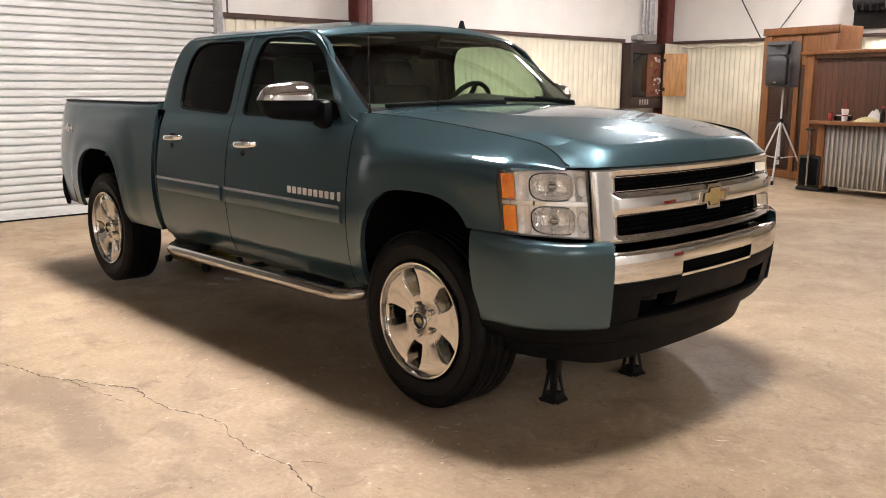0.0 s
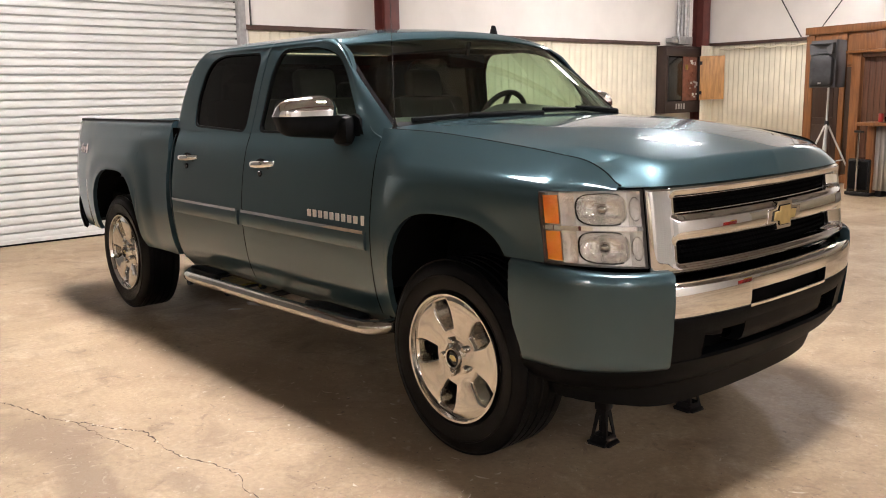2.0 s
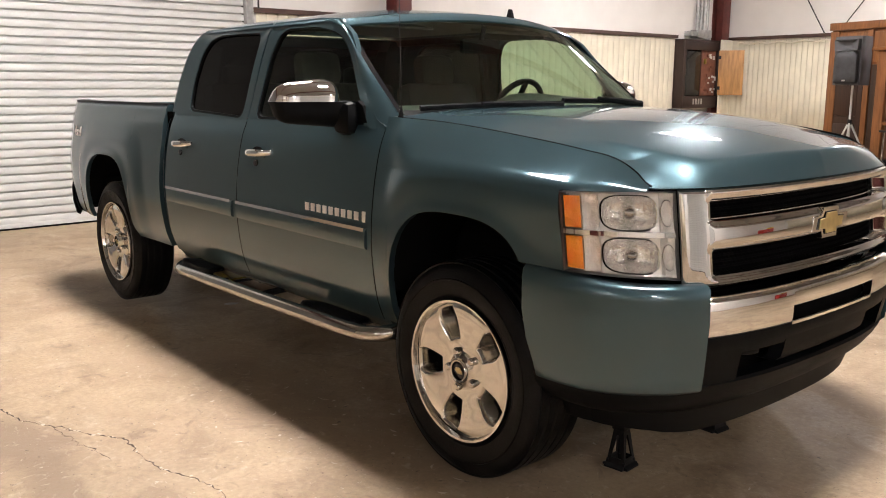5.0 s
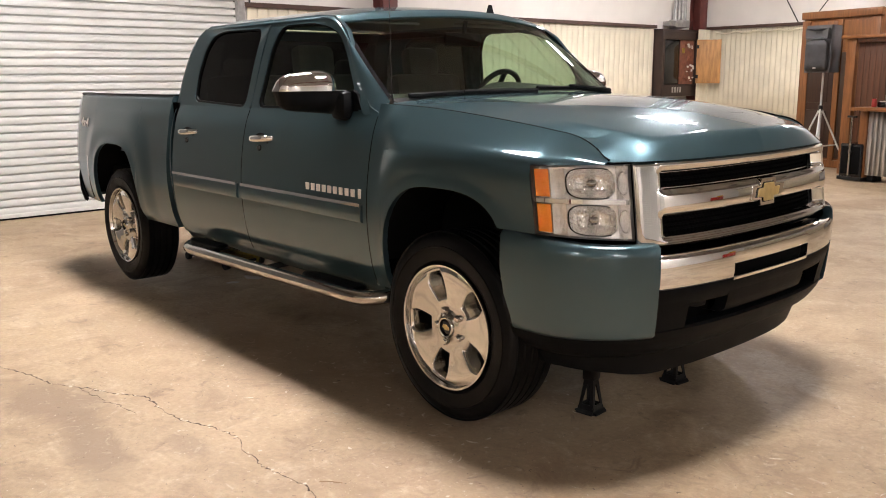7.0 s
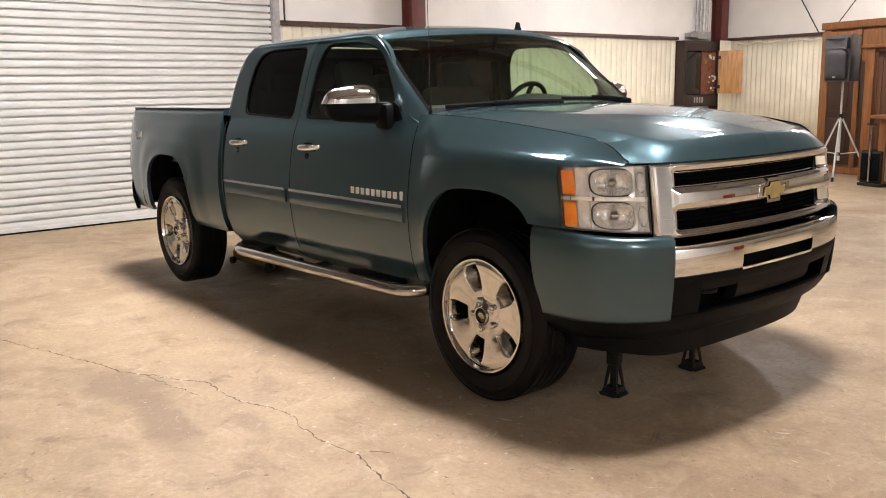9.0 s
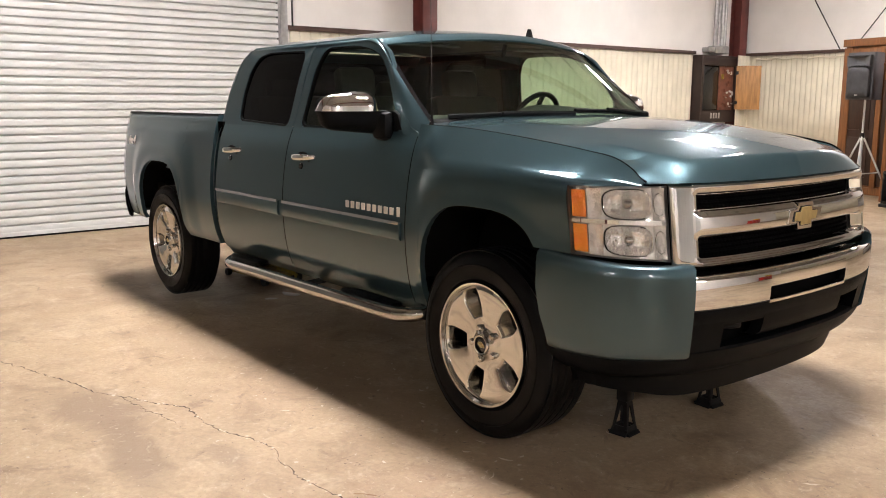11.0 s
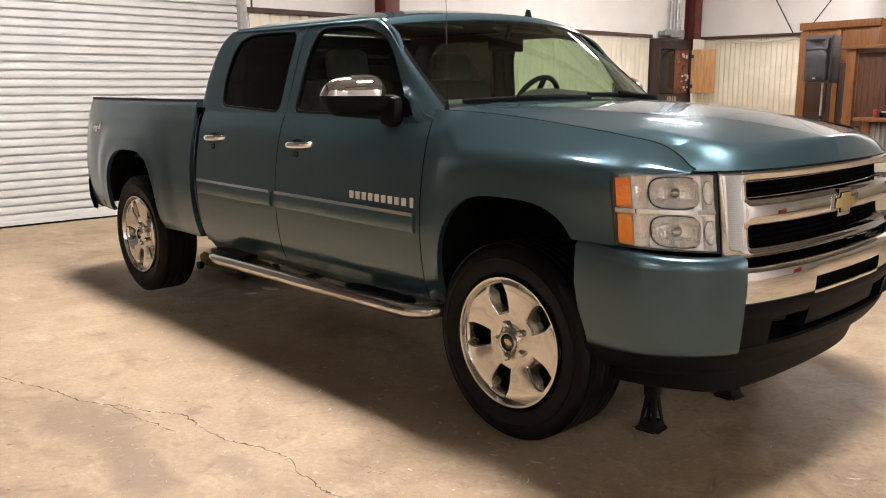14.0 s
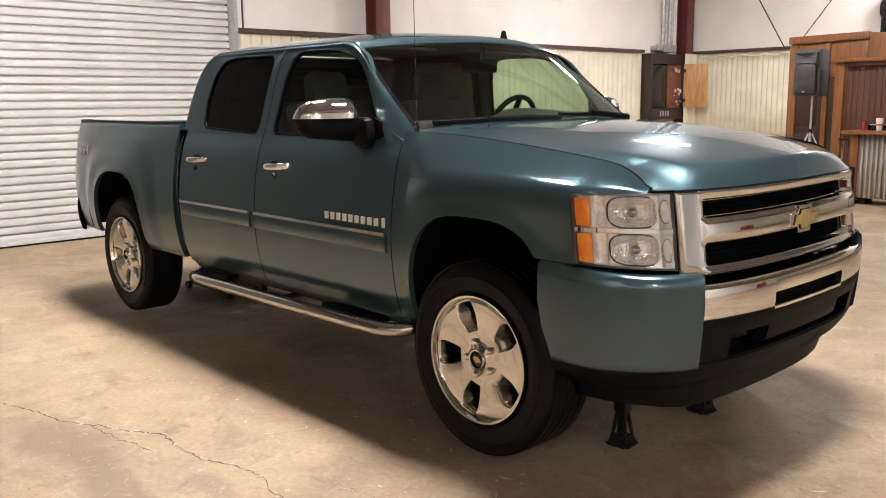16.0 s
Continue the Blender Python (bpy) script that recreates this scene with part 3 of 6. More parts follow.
def door(s, rear):
    x0, x1 = (-2.655, -1.738) if rear else (-1.73, -0.532)
    sk = door_skin(s, x0, x1, "rear_door" if rear else "front_door")
    out, inn = (REAR_OUT, REAR_IN) if rear else (FRONT_OUT, FRONT_IN)
    ring(s, out, rounded(inn, 0.05), 96, PAINT, "window_frame", sk)
    o2 = rounded(inn, 0.05)
    cx, cz = sum(p[0] for p in o2) / len(o2), sum(p[1] for p in o2) / len(o2)
    seal = [(cx + (x - cx) * 0.972, cz + (z - cz) * 0.955) for x, z in o2]
    ring(s, o2, seal, 96, BLACKP, "window_seal", sk, 0.02, -0.004)
    g = pane(s, o2, TINT if rear else CLEARG, "window", sk, 0.014)
    g["label"] = "dark privacy glass" if rear else "clear green-tinted glass"
    # moulding with its bright strip
    m0, m1 = (-2.62, -1.775) if rear else (-1.715, -0.56)
    bm = bmesh.new()
    rows = []
    for x in np.linspace(m0, m1, 20):
        r = []
        for z, o in ((0.862, 0.0), (0.866, 0.010), (0.875, 0.014), (0.91, 0.014), (0.945, 0.012), (0.952, 0.0)):
            r.append((float(x), s * (side_y(float(x), z) + o), z))
        rows.append(r)
    vs = grid(bm, rows)
    bm.faces.new(vs[0])
    bm.faces.new(vs[-1])
    md = part("body_moulding", bm, PAINT, sk, sharp=35)
    bm = bmesh.new()
    rows = []
    for x in np.linspace(m0, m1, 20):
        x = float(x)
        rows.append([(x, s * (side_y(x, z) + o), z) for z, o in ((0.940, 0.010), (0.941, 0.019), (0.957, 0.019), (0.960, 0.003))])
    vs = grid(bm, rows)
    bm.faces.new(vs[0])
    bm.faces.new(vs[-1])
    part("chrome_strip", bm, CHROME, md, "thin bright chrome strip", sharp=35)
    # handle
    hx = -2.43 if rear else -1.52
    hz = 1.215
    hy = side_y(hx, hz)
    bm = bmesh.new()
    rows = []
    for x in np.linspace(-0.115, 0.115, 22):
        t = abs(x) / 0.115
        off = 0.040 * (1 - t**4) + 0.002
        h = 0.019 * (1 - 0.35 * t**3)
        c = (hx + x, hz + 0.004 * x / 0.1)
        rows.append([(c[0], s * (hy + off + 0.011 * math.cos(a)), c[1] + h * math.sin(a)) for a in np.linspace(0, 2 * math.pi, 12, endpoint=False)])
    vs = grid(bm, rows, closed=True)
    bm.faces.new(vs[0])
    bm.faces.new(vs[-1])
    hd = part("door_handle", bm, CHROME, sk, "chrome pull handle", sharp=50)
    # black oval on the door skin, painted as the shade behind the handle
    bm = bmesh.new()
    rows = []
    for r_, d in ((1.0, 0.0035), (0.8, 0.003), (0.55, -0.006), (0.05, -0.01)):
        rows.append([(hx - 0.01 + 0.075 * r_ * math.cos(a), s * (side_y(hx, hz - 0.008) + d), hz - 0.010 + 0.040 * r_ * math.sin(a)) for a in np.linspace(0, 2 * math.pi, 24, endpoint=False)])
    grid(bm, rows, closed=True)
    part("handle_recess", bm, BLACKP, hd, "black oval standing in for shade behind the handle")
    lk = lathe(bmesh.new(), [(0.001, -0.012), (0.014, -0.011), (0.0165, -0.006), (0.0165, 0.004)], 18)
    lk = part("key_lock", lk, GLOSSK, sk, "small dark key lock")
    lk.matrix_basis = pose(hx - 0.02, s * side_y(hx, hz - 0.055), hz - 0.052, 0, 0, 0 if s < 0 else 180)
    return sk


def bedside(s):
    bm = bmesh.new()
    rows = []
    for x in columns(-4.80, -2.748, -WB, 0.03):
        zb = bottom_z(x, -WB, 0.56 if x > -WB else 0.60)
        r = [(x, s * (side_y(x, zb) - 0.03), zb + 0.004)]
        for t in np.linspace(0, 1, 34):
            z = zb + (1.385 - zb) * t
            r.append((x, s * side_y(x, z) + s * 0.02 * smooth(1.2, 1.4, z), z))
        y = side_y(x, 1.385) + 0.02
        for dy, z in ((-0.004, 1.405), (-0.014, 1.422), (-0.03, 1.432), (-0.09, 1.432), (-0.095, 1.42), (-0.095, 1.0)):
            r.append((x, s * (y + dy), z))
        rows.append(r)
    e = [(p[0], s * (abs(p[1]) - 0.04), p[2]) for p in rows[-1]]
    grid(bm, rows + [e])
    return part("bed_side", bm, PAINT, truck, sharp=45)


for s in (-1, 1):
    fender(s)
    door(s, False)
    door(s, True)
    bs = bedside(s)
    # rail cap
    bm = bmesh.new()
    rows = []
    for x in np.linspace(-4.78, -2.75, 30):
        y = side_y(float(x), 1.385) + 0.02
        rows.append([(float(x), s * (y + dy), z) for dy, z in ((-0.012, 1.426), (-0.018, 1.438), (-0.09, 1.438), (-0.098, 1.42))])
    grid(bm, rows)
    part("rail_cap", bm, BLACKP, bs, "black plastic rail cap")
    # rocker under the doors
    bm = bmesh.new()
    grid(bm, [[(float(x), s * y, z) for y, z in ((0.905, 0.57), (0.90, 0.552), (0.86, 0.50), (0.80, 0.49), (0.70, 0.52))] for x in np.linspace(-2.65, -0.50, 12)])
    part("rocker_panel", bm, PAINT, truck, sharp=60)


HOOD_MID = [(-0.55, 1.464), (-0.4, 1.461), (-0.1, 1.448), (0.2, 1.425), (0.43, 1.397), (0.65, 1.360), (0.865, 1.320), (0.95, 1.303)]
HOOD_CREASE = [(-0.55, 1.447), (-0.39, 1.4395), (-0.05, 1.4245), (0.25, 1.4000), (0.51, 1.3610), (0.68, 1.322), (0.80, 1.288)]


def soft_min(a, b, k):
    h = max(k - abs(a - b), 0.0) / k
    return min(a, b) - h * h * k / 4


def hood_z(x, y):
    """A low domed plateau, planes that fall from its crease to the seams, and a steep front lip."""
    a, yc = abs(y), 0.675 - 0.02 * smooth(-0.4, 0.6, x)
    ys, zs, zc, zm = seam_y(x), seam_z(x), curve(HOOD_CREASE, x), curve(HOOD_MID, x)
    top = zm - (zm - zc) * (a / yc) ** 2
    side = zc + (zs - zc) * (a - yc) / (ys - yc)
    d = max(nose_x(y, 1.226) + 0.006 - x, 0.0)
    lip = 1.226 - 1.0 * min(d, 0.2) ** 2 + d * (0.60 + 0.73 * smooth(0.72, 0.54, a) + 1.7 * max(0.0, 1 - a / 0.62) ** 1.4)
    return soft_min(soft_min(top, side, 0.020), lip, 0.045)


def hood():
    bm = bmesh.new()
    rows = []
    us = list(np.linspace(0, 0.80, 30)) + list(np.linspace(0.80, 1.0, 46))[1:]
    for u in us:
        u = float(u)
        r = []
        for v in np.linspace(-1, 1, 141):
            v = float(v)
            xe = nose_x(0.785 * v, 1.226) + 0.006
            xb = -0.50 + 0.10 * (1 - v * v)
            x = xb + (xe - xb) * u
            y = v * seam_y(x)
            r.append((x, y, max(hood_z(x, y), 1.2255)))
        # the folded edges along the seams
        r = [(r[0][0], r[0][1] + 0.003, max(r[0][2] - 0.06, 1.223))] + r + [(r[-1][0], r[-1][1] - 0.003, max(r[-1][2] - 0.06, 1.223))]
        rows.append(r)
    last = [(p[0] - 0.03, p[1], p[2] - 0.004) for p in rows[-1]]
    grid(bm, rows + [last])
    return part("hood", bm, PAINT, truck, sharp=60)


hood()
# black tubes laid in the hood and door seams as the gaps' shade
for s in (-1, 1):
    part("hood_seal", tube(bmesh.new(), [(float(x), s * (seam_y(float(x)) + 0.004), seam_z(float(x)) - 0.0015) for x in np.linspace(-0.45, 0.735, 50)], 0.0042, 6), DARK, truck, "black line standing in for shade in the hood gap")
    for x in (-0.5285, -1.734):
        part("door_seal", tube(bmesh.new(), [(x, s * (side_y(x, float(z)) - 0.003), float(z)) for z in np.linspace(0.57, 1.36, 24)], 0.0042, 6), DARK, truck, "black line standing in for shade in the door gap")
    # a black sheet closes the open cab gap, in place of its shade
    part("cab_gap_panel", box(bmesh.new(), (-2.702, s * 0.885, 0.99), (0.088, 0.02, 0.80)), DARK, truck, "black sheet standing in for shade between cab and bed")


WB_, WT_ = (-0.52, 0.835, 1.435), (-1.03, 0.748, 1.845)


def shield_point(u, v):
    """u from the base to the top, v across from -1 to 1."""
    b = math.sin(math.pi * min(max(u, 0), 1))
    x = WB_[0] + (WT_[0] - WB_[0]) * u + (0.17 - 0.05 * u) * (1 - v * v) - 0.030 * b * v**4
    y = v * (WB_[1] + (WT_[1] - WB_[1]) * u + 0.012 * b)
    z = WB_[2] + (WT_[2] - WB_[2]) * u + (0.015 + 0.035 * u) * (1 - v * v) + 0.02 * math.sin(math.pi * u)
    return x, y, z


def roof():
    bm = bmesh.new()
    rows = []
    W = 0.768
    for u in np.linspace(0, 1, 40):
        r = []
        for b in np.linspace(-math.pi / 2, math.pi / 2, 57):
            y = W * math.sin(float(b))
            a = abs(y) / W
            sx, sy, sz = shield_point(1.0, max(-1.0, min(1.0, y / 0.748)))
            xf = sx - max(0.0, abs(y) - 0.748) * 2.0
            xr = -2.47 - 0.14 * (1 - a**4)
            x = xf + (xr - xf) * float(u)
            back = -0.06 * max(0, 1 - (x - xr) / 0.28) ** 2.2

            def top(f):
                return 1.840 + (1.929 + f - 1.840) * max(0.0, 1 - a**2.6) ** 0.65
            z = top(back) + (sz - top(0.0)) * max(0.0, 1 - (xf - x) / 0.40) ** 2 * smooth(0.767, 0.735, abs(y))
            r.append((x, y, z))
        rows.append(r)
    grid(bm, rows)
    # the front edge, turned down on to the glass
    rows = []
    for u, d in ((0.895, -0.004), (0.897, 0.006), (0.92, 0.009), (0.96, 0.007), (1.0, 0.001)):
        rows.append([Vector(shield_point(u, float(v))) + Vector((0.6, 0, 0.8)) * d for v in np.linspace(-1, 1, 41)])
    grid(bm, rows)
    return part("roof", bm, PAINT, truck, sharp=60)


roof()

# windshield and pillars
bm = bmesh.new()
grid(bm, [[shield_point(float(u), float(v)) for v in np.linspace(-1, 1, 33)] for u in np.linspace(-0.02, 0.91, 16)])
part("windshield", bm, SHIELD, truck, "green-tinted windshield", sharp=80)
for s in (-1, 1):
    bm = bmesh.new()
    grid(bm, [[shield_point(float(u), s * v) for v in (1.005, 0.975)] for u in np.linspace(0, 0.905, 16)])
    for v in bm.verts:
        v.co.x += 0.002
    part("windshield_edge", bm, GLOSSK, truck, "black windshield border", sharp=80)
for s in (-1, 1):
    bm = bmesh.new()
    rows = []
    for u in np.linspace(-0.16, 1.0, 20):
        a = Vector(shield_point(float(u), s * 1.0))
        z = a.z
        zb = min(z, 1.84)
        b = Vector((curve(EDGE_X, z), s * (up_y(zb) + 0.003), zb))
        r = []
        for t in np.linspace(0, 1, 8):
            p = a.lerp(b, t)
            bulge = 0.013 * math.sin(math.pi * t) ** 0.8
            r.append((p.x + bulge * 0.7, p.y + s * bulge * 0.7, p.z + 0.004))
        rows.append(r)
    grid(bm, rows)
    part("windshield_pillar", bm, PAINT, truck, sharp=60)
    bm = bmesh.new()
    rows = []
    for u in np.linspace(0.0, 0.97, 14):
        a = Vector(shield_point(float(u), s * 0.975)) + Vector((-0.015, 0, -0.004))
        b = Vector((curve([(1.378, -0.69), (1.40, -0.70), (1.52, -0.78), (1.66, -0.87), (1.755, -0.96), (1.80, -1.08), (1.85, -1.16)], a.z), s * (up_y(min(a.z, 1.84)) - 0.03), min(a.z, 1.84)))
        r = []
        for t in np.linspace(0, 1, 7):
            p = a.lerp(b, float(t))
            r.append((p.x, p.y - s * 0.025 * math.sin(math.pi * float(t)) ** 0.7, p.z))
        rows.append(r)
    grid(bm, rows)
    part("pillar_trim", bm, LINER, truck, "light grey inner trim", sharp=60)
    # cab corner behind the rear door
    bm = bmesh.new()
    rows = []
    for z in np.linspace(0.58, 1.848, 34):
        z = float(z)
        xo = curve([(0.58, -2.655), (1.375, -2.69), (1.58, -2.66), (1.78, -2.56), (1.875, -2.43), (1.9, -2.40)], z)
        y = side_y(-2.66, z) if z < 1.36 else up_y(min(z, 1.88))
        rows.append([(xo + 0.0, s * (y - 0.001), z), (xo - 0.02, s * (y - 0.004), z), (xo - 0.04, s * (y - 0.02), z), (xo - 0.05, s * (y - 0.06), z), (xo - 0.055, s * (y - 0.14), z)])
    grid(bm, rows)
    part("cab_corner", bm, PAINT, truck, sharp=60)

# cab back with its window


def back_x(z):
    return curve([(0.58, -2.70), (1.375, -2.735), (1.58, -2.70), (1.78, -2.60), (1.875, -2.49), (1.9, -2.47)], z)


bm = bmesh.new()
for v0, v1, z0, z1 in ((-1, 1, 0.60, 1.45), (-1, -0.76, 1.45, 1.78), (0.76, 1, 1.45, 1.78), (-1, 1, 1.78, 1.85)):
    rows = []
    for z in np.linspace(z0, z1, 8):
        z = float(z)
        h = (side_y(-2.66, z) if z < 1.36 else up_y(min(z, 1.88))) - 0.12
        rows.append([(back_x(z), v * h, z) for v in np.linspace(v0, v1, 10)])
    grid(bm, rows)
part("cab_back", bm, PAINT, truck, solid=0.01)
bm = bmesh.new()
grid(bm, [[(back_x(1.45 + 0.34 * t) + 0.01, y, 1.44 + 0.35 * t) for y in (-0.58, 0.58)] for t in np.linspace(0, 1, 6)])
part("back_window", bm, TINT, truck, "dark privacy glass", solid=0.004)

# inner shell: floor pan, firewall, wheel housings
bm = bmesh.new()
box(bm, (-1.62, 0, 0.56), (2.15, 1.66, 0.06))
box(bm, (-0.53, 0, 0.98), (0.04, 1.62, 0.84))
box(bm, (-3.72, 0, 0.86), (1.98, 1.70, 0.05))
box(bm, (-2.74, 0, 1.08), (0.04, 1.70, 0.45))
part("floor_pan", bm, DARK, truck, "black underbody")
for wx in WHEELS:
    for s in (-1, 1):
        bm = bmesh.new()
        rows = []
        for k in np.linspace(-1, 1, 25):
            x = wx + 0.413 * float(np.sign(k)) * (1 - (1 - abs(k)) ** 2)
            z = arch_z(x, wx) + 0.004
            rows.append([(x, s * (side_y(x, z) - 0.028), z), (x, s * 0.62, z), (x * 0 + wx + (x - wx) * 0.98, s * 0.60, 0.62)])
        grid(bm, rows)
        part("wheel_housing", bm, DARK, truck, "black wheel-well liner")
bm = bmesh.new()
for s in (-1, 1):
    box(bm, (-1.9, s * 0.43, 0.54), (5.3, 0.09, 0.14), 0.01)
for x in (-4.3, -3.0, -1.6, 0.45):
    box(bm, (x, 0, 0.54), (0.10, 0.86, 0.09), 0.01)
tube(bm, [(-WB, -0.8, HUB_Z), (-WB, 0.8, HUB_Z)], 0.06, 14)
tube(bm, [(0, -0.8, HUB_Z), (0, 0.8, HUB_Z)], 0.04, 12)
bmesh.ops.create_icosphere(bm, subdivisions=2, radius=0.16, matrix=pose(-WB, 0.0, HUB_Z))
box(bm, (0.30, 0, 0.46), (0.20, 0.9, 0.10), 0.02)
part("chassis_frame", bm, FRAMEK, truck, "dark rusty chassis frame and axles")


# wheels
def wheel_mesh():
    w = {}
    R, half = TYRE_R, 0.137
    bm = bmesh.new()
    prof = [(0.268, -half * 0.78), (0.285, -half * 0.86), (0.292, -half * 0.90), (0.294, -half * 0.925), (0.299, -half * 0.925), (0.302, -half * 0.93), (0.335, -half * 0.995), (0.352, -half), (0.353, -half * 1.02), (0.358, -half * 1.02), (0.360, -half * 0.985), (0.385, -half * 0.94), (0.402, -half * 0.86), (0.412, -half * 0.76)]
    for k, y in enumerate(np.linspace(-0.66, 0.66, 5)):
        y = float(y) * half
        prof += [(R, y - 0.018), (R + 0.001, y + 0.012), (R - 0.011, y + 0.0135), (R - 0.011, y + 0.019)] if k < 4 else [(R, y - 0.018), (R, y + 0.018)]
    prof += [(0.412, half * 0.75), (0.402, half * 0.86), (0.375, half * 0.98), (0.33, half), (0.285, half * 0.86), (0.268, half * 0.78)]
    lathe(bm, prof, 72)
    w["tyre"] = (bm, RUBBER)
    # rim: outer lip and barrel
    bm = bmesh.new()
    lathe(bm, [(0.262, -0.095), (0.268, -0.112), (0.2765, -0.114), (0.2785, -0.105), (0.270, -0.095), (0.262, -0.085), (0.250, -0.05), (0.245, 0.10)], 72)
    w["rim"] = (bm, WHEELC)
    # spoke face: a dished disc with five windows
    bm = bmesh.new()
    nr, na = 56, 300
    rad = [0.045 + (0.262 - 0.045) * i / (nr - 1) for i in range(nr)]

    def win(r, a):
        """How deep in a pocket between spokes, 0 to 1."""
        k = (a / (2 * math.pi) * 5) % 1.0
        off = abs(k - 0.5) * 2 * math.pi / 5
        width = curve([(0.095, 0.012), (0.12, 0.026), (0.16, 0.040), (0.20, 0.050), (0.225, 0.050), (0.245, 0.042)], r)
        d = off * r
        return min(smooth(width + 0.004, width - 0.012, d) * 0.35 + smooth(width - 0.004, width - 0.038, d) * 0.65, smooth(0.118, 0.188, r), smooth(0.252, 0.228, r))
    vs = []
    for i, r in enumerate(rad):
        row = []
        for j in range(na):
            a = 2 * math.pi * j / na
            dish = -0.098 + curve([(0.045, 0.0), (0.07, 0.014), (0.10, 0.017), (0.16, 0.010), (0.24, 0.0), (0.262, 0.004)], r)
            wd = win(r, a)
            k = (a / (2 * math.pi) * 5) % 1.0
            rib = 0.0035 * math.cos(2 * math.pi * k) * smooth(0.06, 0.14, r)
            y = dish + 0.145 * wd - rib * (1 - wd)
            v = bm.verts.new((r * math.sin(a), y, r * math.cos(a)))
            row.append(v)
        vs.append(row)
    for i in range(nr - 1):
        for j in range(na):
            q = (vs[i][j], vs[i][(j + 1) % na], vs[i + 1][(j + 1) % na], vs[i + 1][j])
            bm.faces.new(q)
    w["spokes"] = (bm, WHEELC)
    # black disc closing the spoke windows, its colour standing in for their shade
    bm = bmesh.new()
    lathe(bm, [(0.05, -0.012), (0.13, -0.014), (0.250, -0.012), (0.250, 0.01), (0.05, 0.01)], 48)
    w["inner_disc"] = (bm, DARK)
    bm = bmesh.new()
    lathe(bm, [(0.001, -0.100), (0.030, -0.100), (0.034, -0.098), (0.036, -0.09)], 32)
    w["hub_cap"] = (bm, GLOSSK)
    bm = bmesh.new()
    lathe(bm, [(0.036, -0.085), (0.037, -0.106), (0.043, -0.108), (0.048, -0.10), (0.052, -0.08)], 32)
    w["cap_ring"] = (bm, WHEELC)
    bm = bmesh.new()
    lathe(bm, [(0.02, 0.0), (0.165, 0.0), (0.165, 0.02), (0.02, 0.02)], 40)
    w["brake_disc"] = (bm, GALV)
    for k in range(5):
        bm = bmesh.new()
        a = 2 * math.pi * (k + 0.5) / 5
        tube(bm, [(0.074 * math.sin(a), -0.100, 0.074 * math.cos(a)), (0.074 * math.sin(a), -0.094, 0.074 * math.cos(a)), (0.074 * math.sin(a), -0.06, 0.074 * math.cos(a))], [0.010, 0.015, 0.016], 10)
        w["lug_cover_%d" % k] = (bm, WHEELC)
    bm = bmesh.new()
    bow = [(-0.020, -0.006), (-0.009, -0.006), (-0.008, -0.011), (0.008, -0.011), (0.009, -0.006), (0.020, -0.006), (0.018, 0.006), (0.008, 0.006), (0.007, 0.011), (-0.008, 0.011), (-0.009, 0.006), (-0.018, 0.006)]
    prism(bm, bow, -0.104, -0.099)
    w["cap_emblem"] = (bm, GOLD)
    # the rim's face stands level with the tyre's wall
    for nm, (bm, _) in w.items():
        if nm not in ("tyre", "brake_disc"):
            for v in bm.verts:
                v.co.y -= 0.022
    return w


def wheel(x, s, spin, data={}):
    if not data:
        root = None
        for nm, (bm, mt) in wheel_mesh().items():
            ob = part(nm, bm, mt, truck, sharp=80 if nm == "spokes" else 35)
            data[nm] = ob.data
            bpy.data.objects.remove(ob)
    ty = new("wheel", data["rim"])
    ty.parent = truck
    y = 0.826 if x == 0.0 else 0.818
    ty.matrix_basis = pose(x, s * y, HUB_Z, 0, spin, 0 if s < 0 else 180)
    ty["label"] = "chrome five-spoke wheel with black tyre"
    for nm, me in data.items():
        if nm != "rim":
            o = new("lug_cover" if nm.startswith("lug") else nm, me)
            o.parent = ty
    return ty


for x in WHEELS:
    for s in (-1, 1):
        wheel(x, s, 15 if x == 0.0 else 12)


# ---- front end ----
def on_nose(y, z, out=0.0):
    """A point on the front face, out: metres proud of it."""
    e = 0.01
    dx = (nose_x(y + e, z) - nose_x(y - e, z)) / (2 * e)
    n = Vector((1, -dx, 0.12)).normalized()
    return Vector((nose_x(y, z), y, z)) + n * out


grille = part("grille", box(bmesh.new(), (0.76, 0, 1.06), (0.04, 1.30, 0.30)), DARK, truck, "chrome grille with two black mesh openings")
GT, GB = 1.222, 0.914


OPEN = ((1.118, 1.190), (0.944, 1.030))


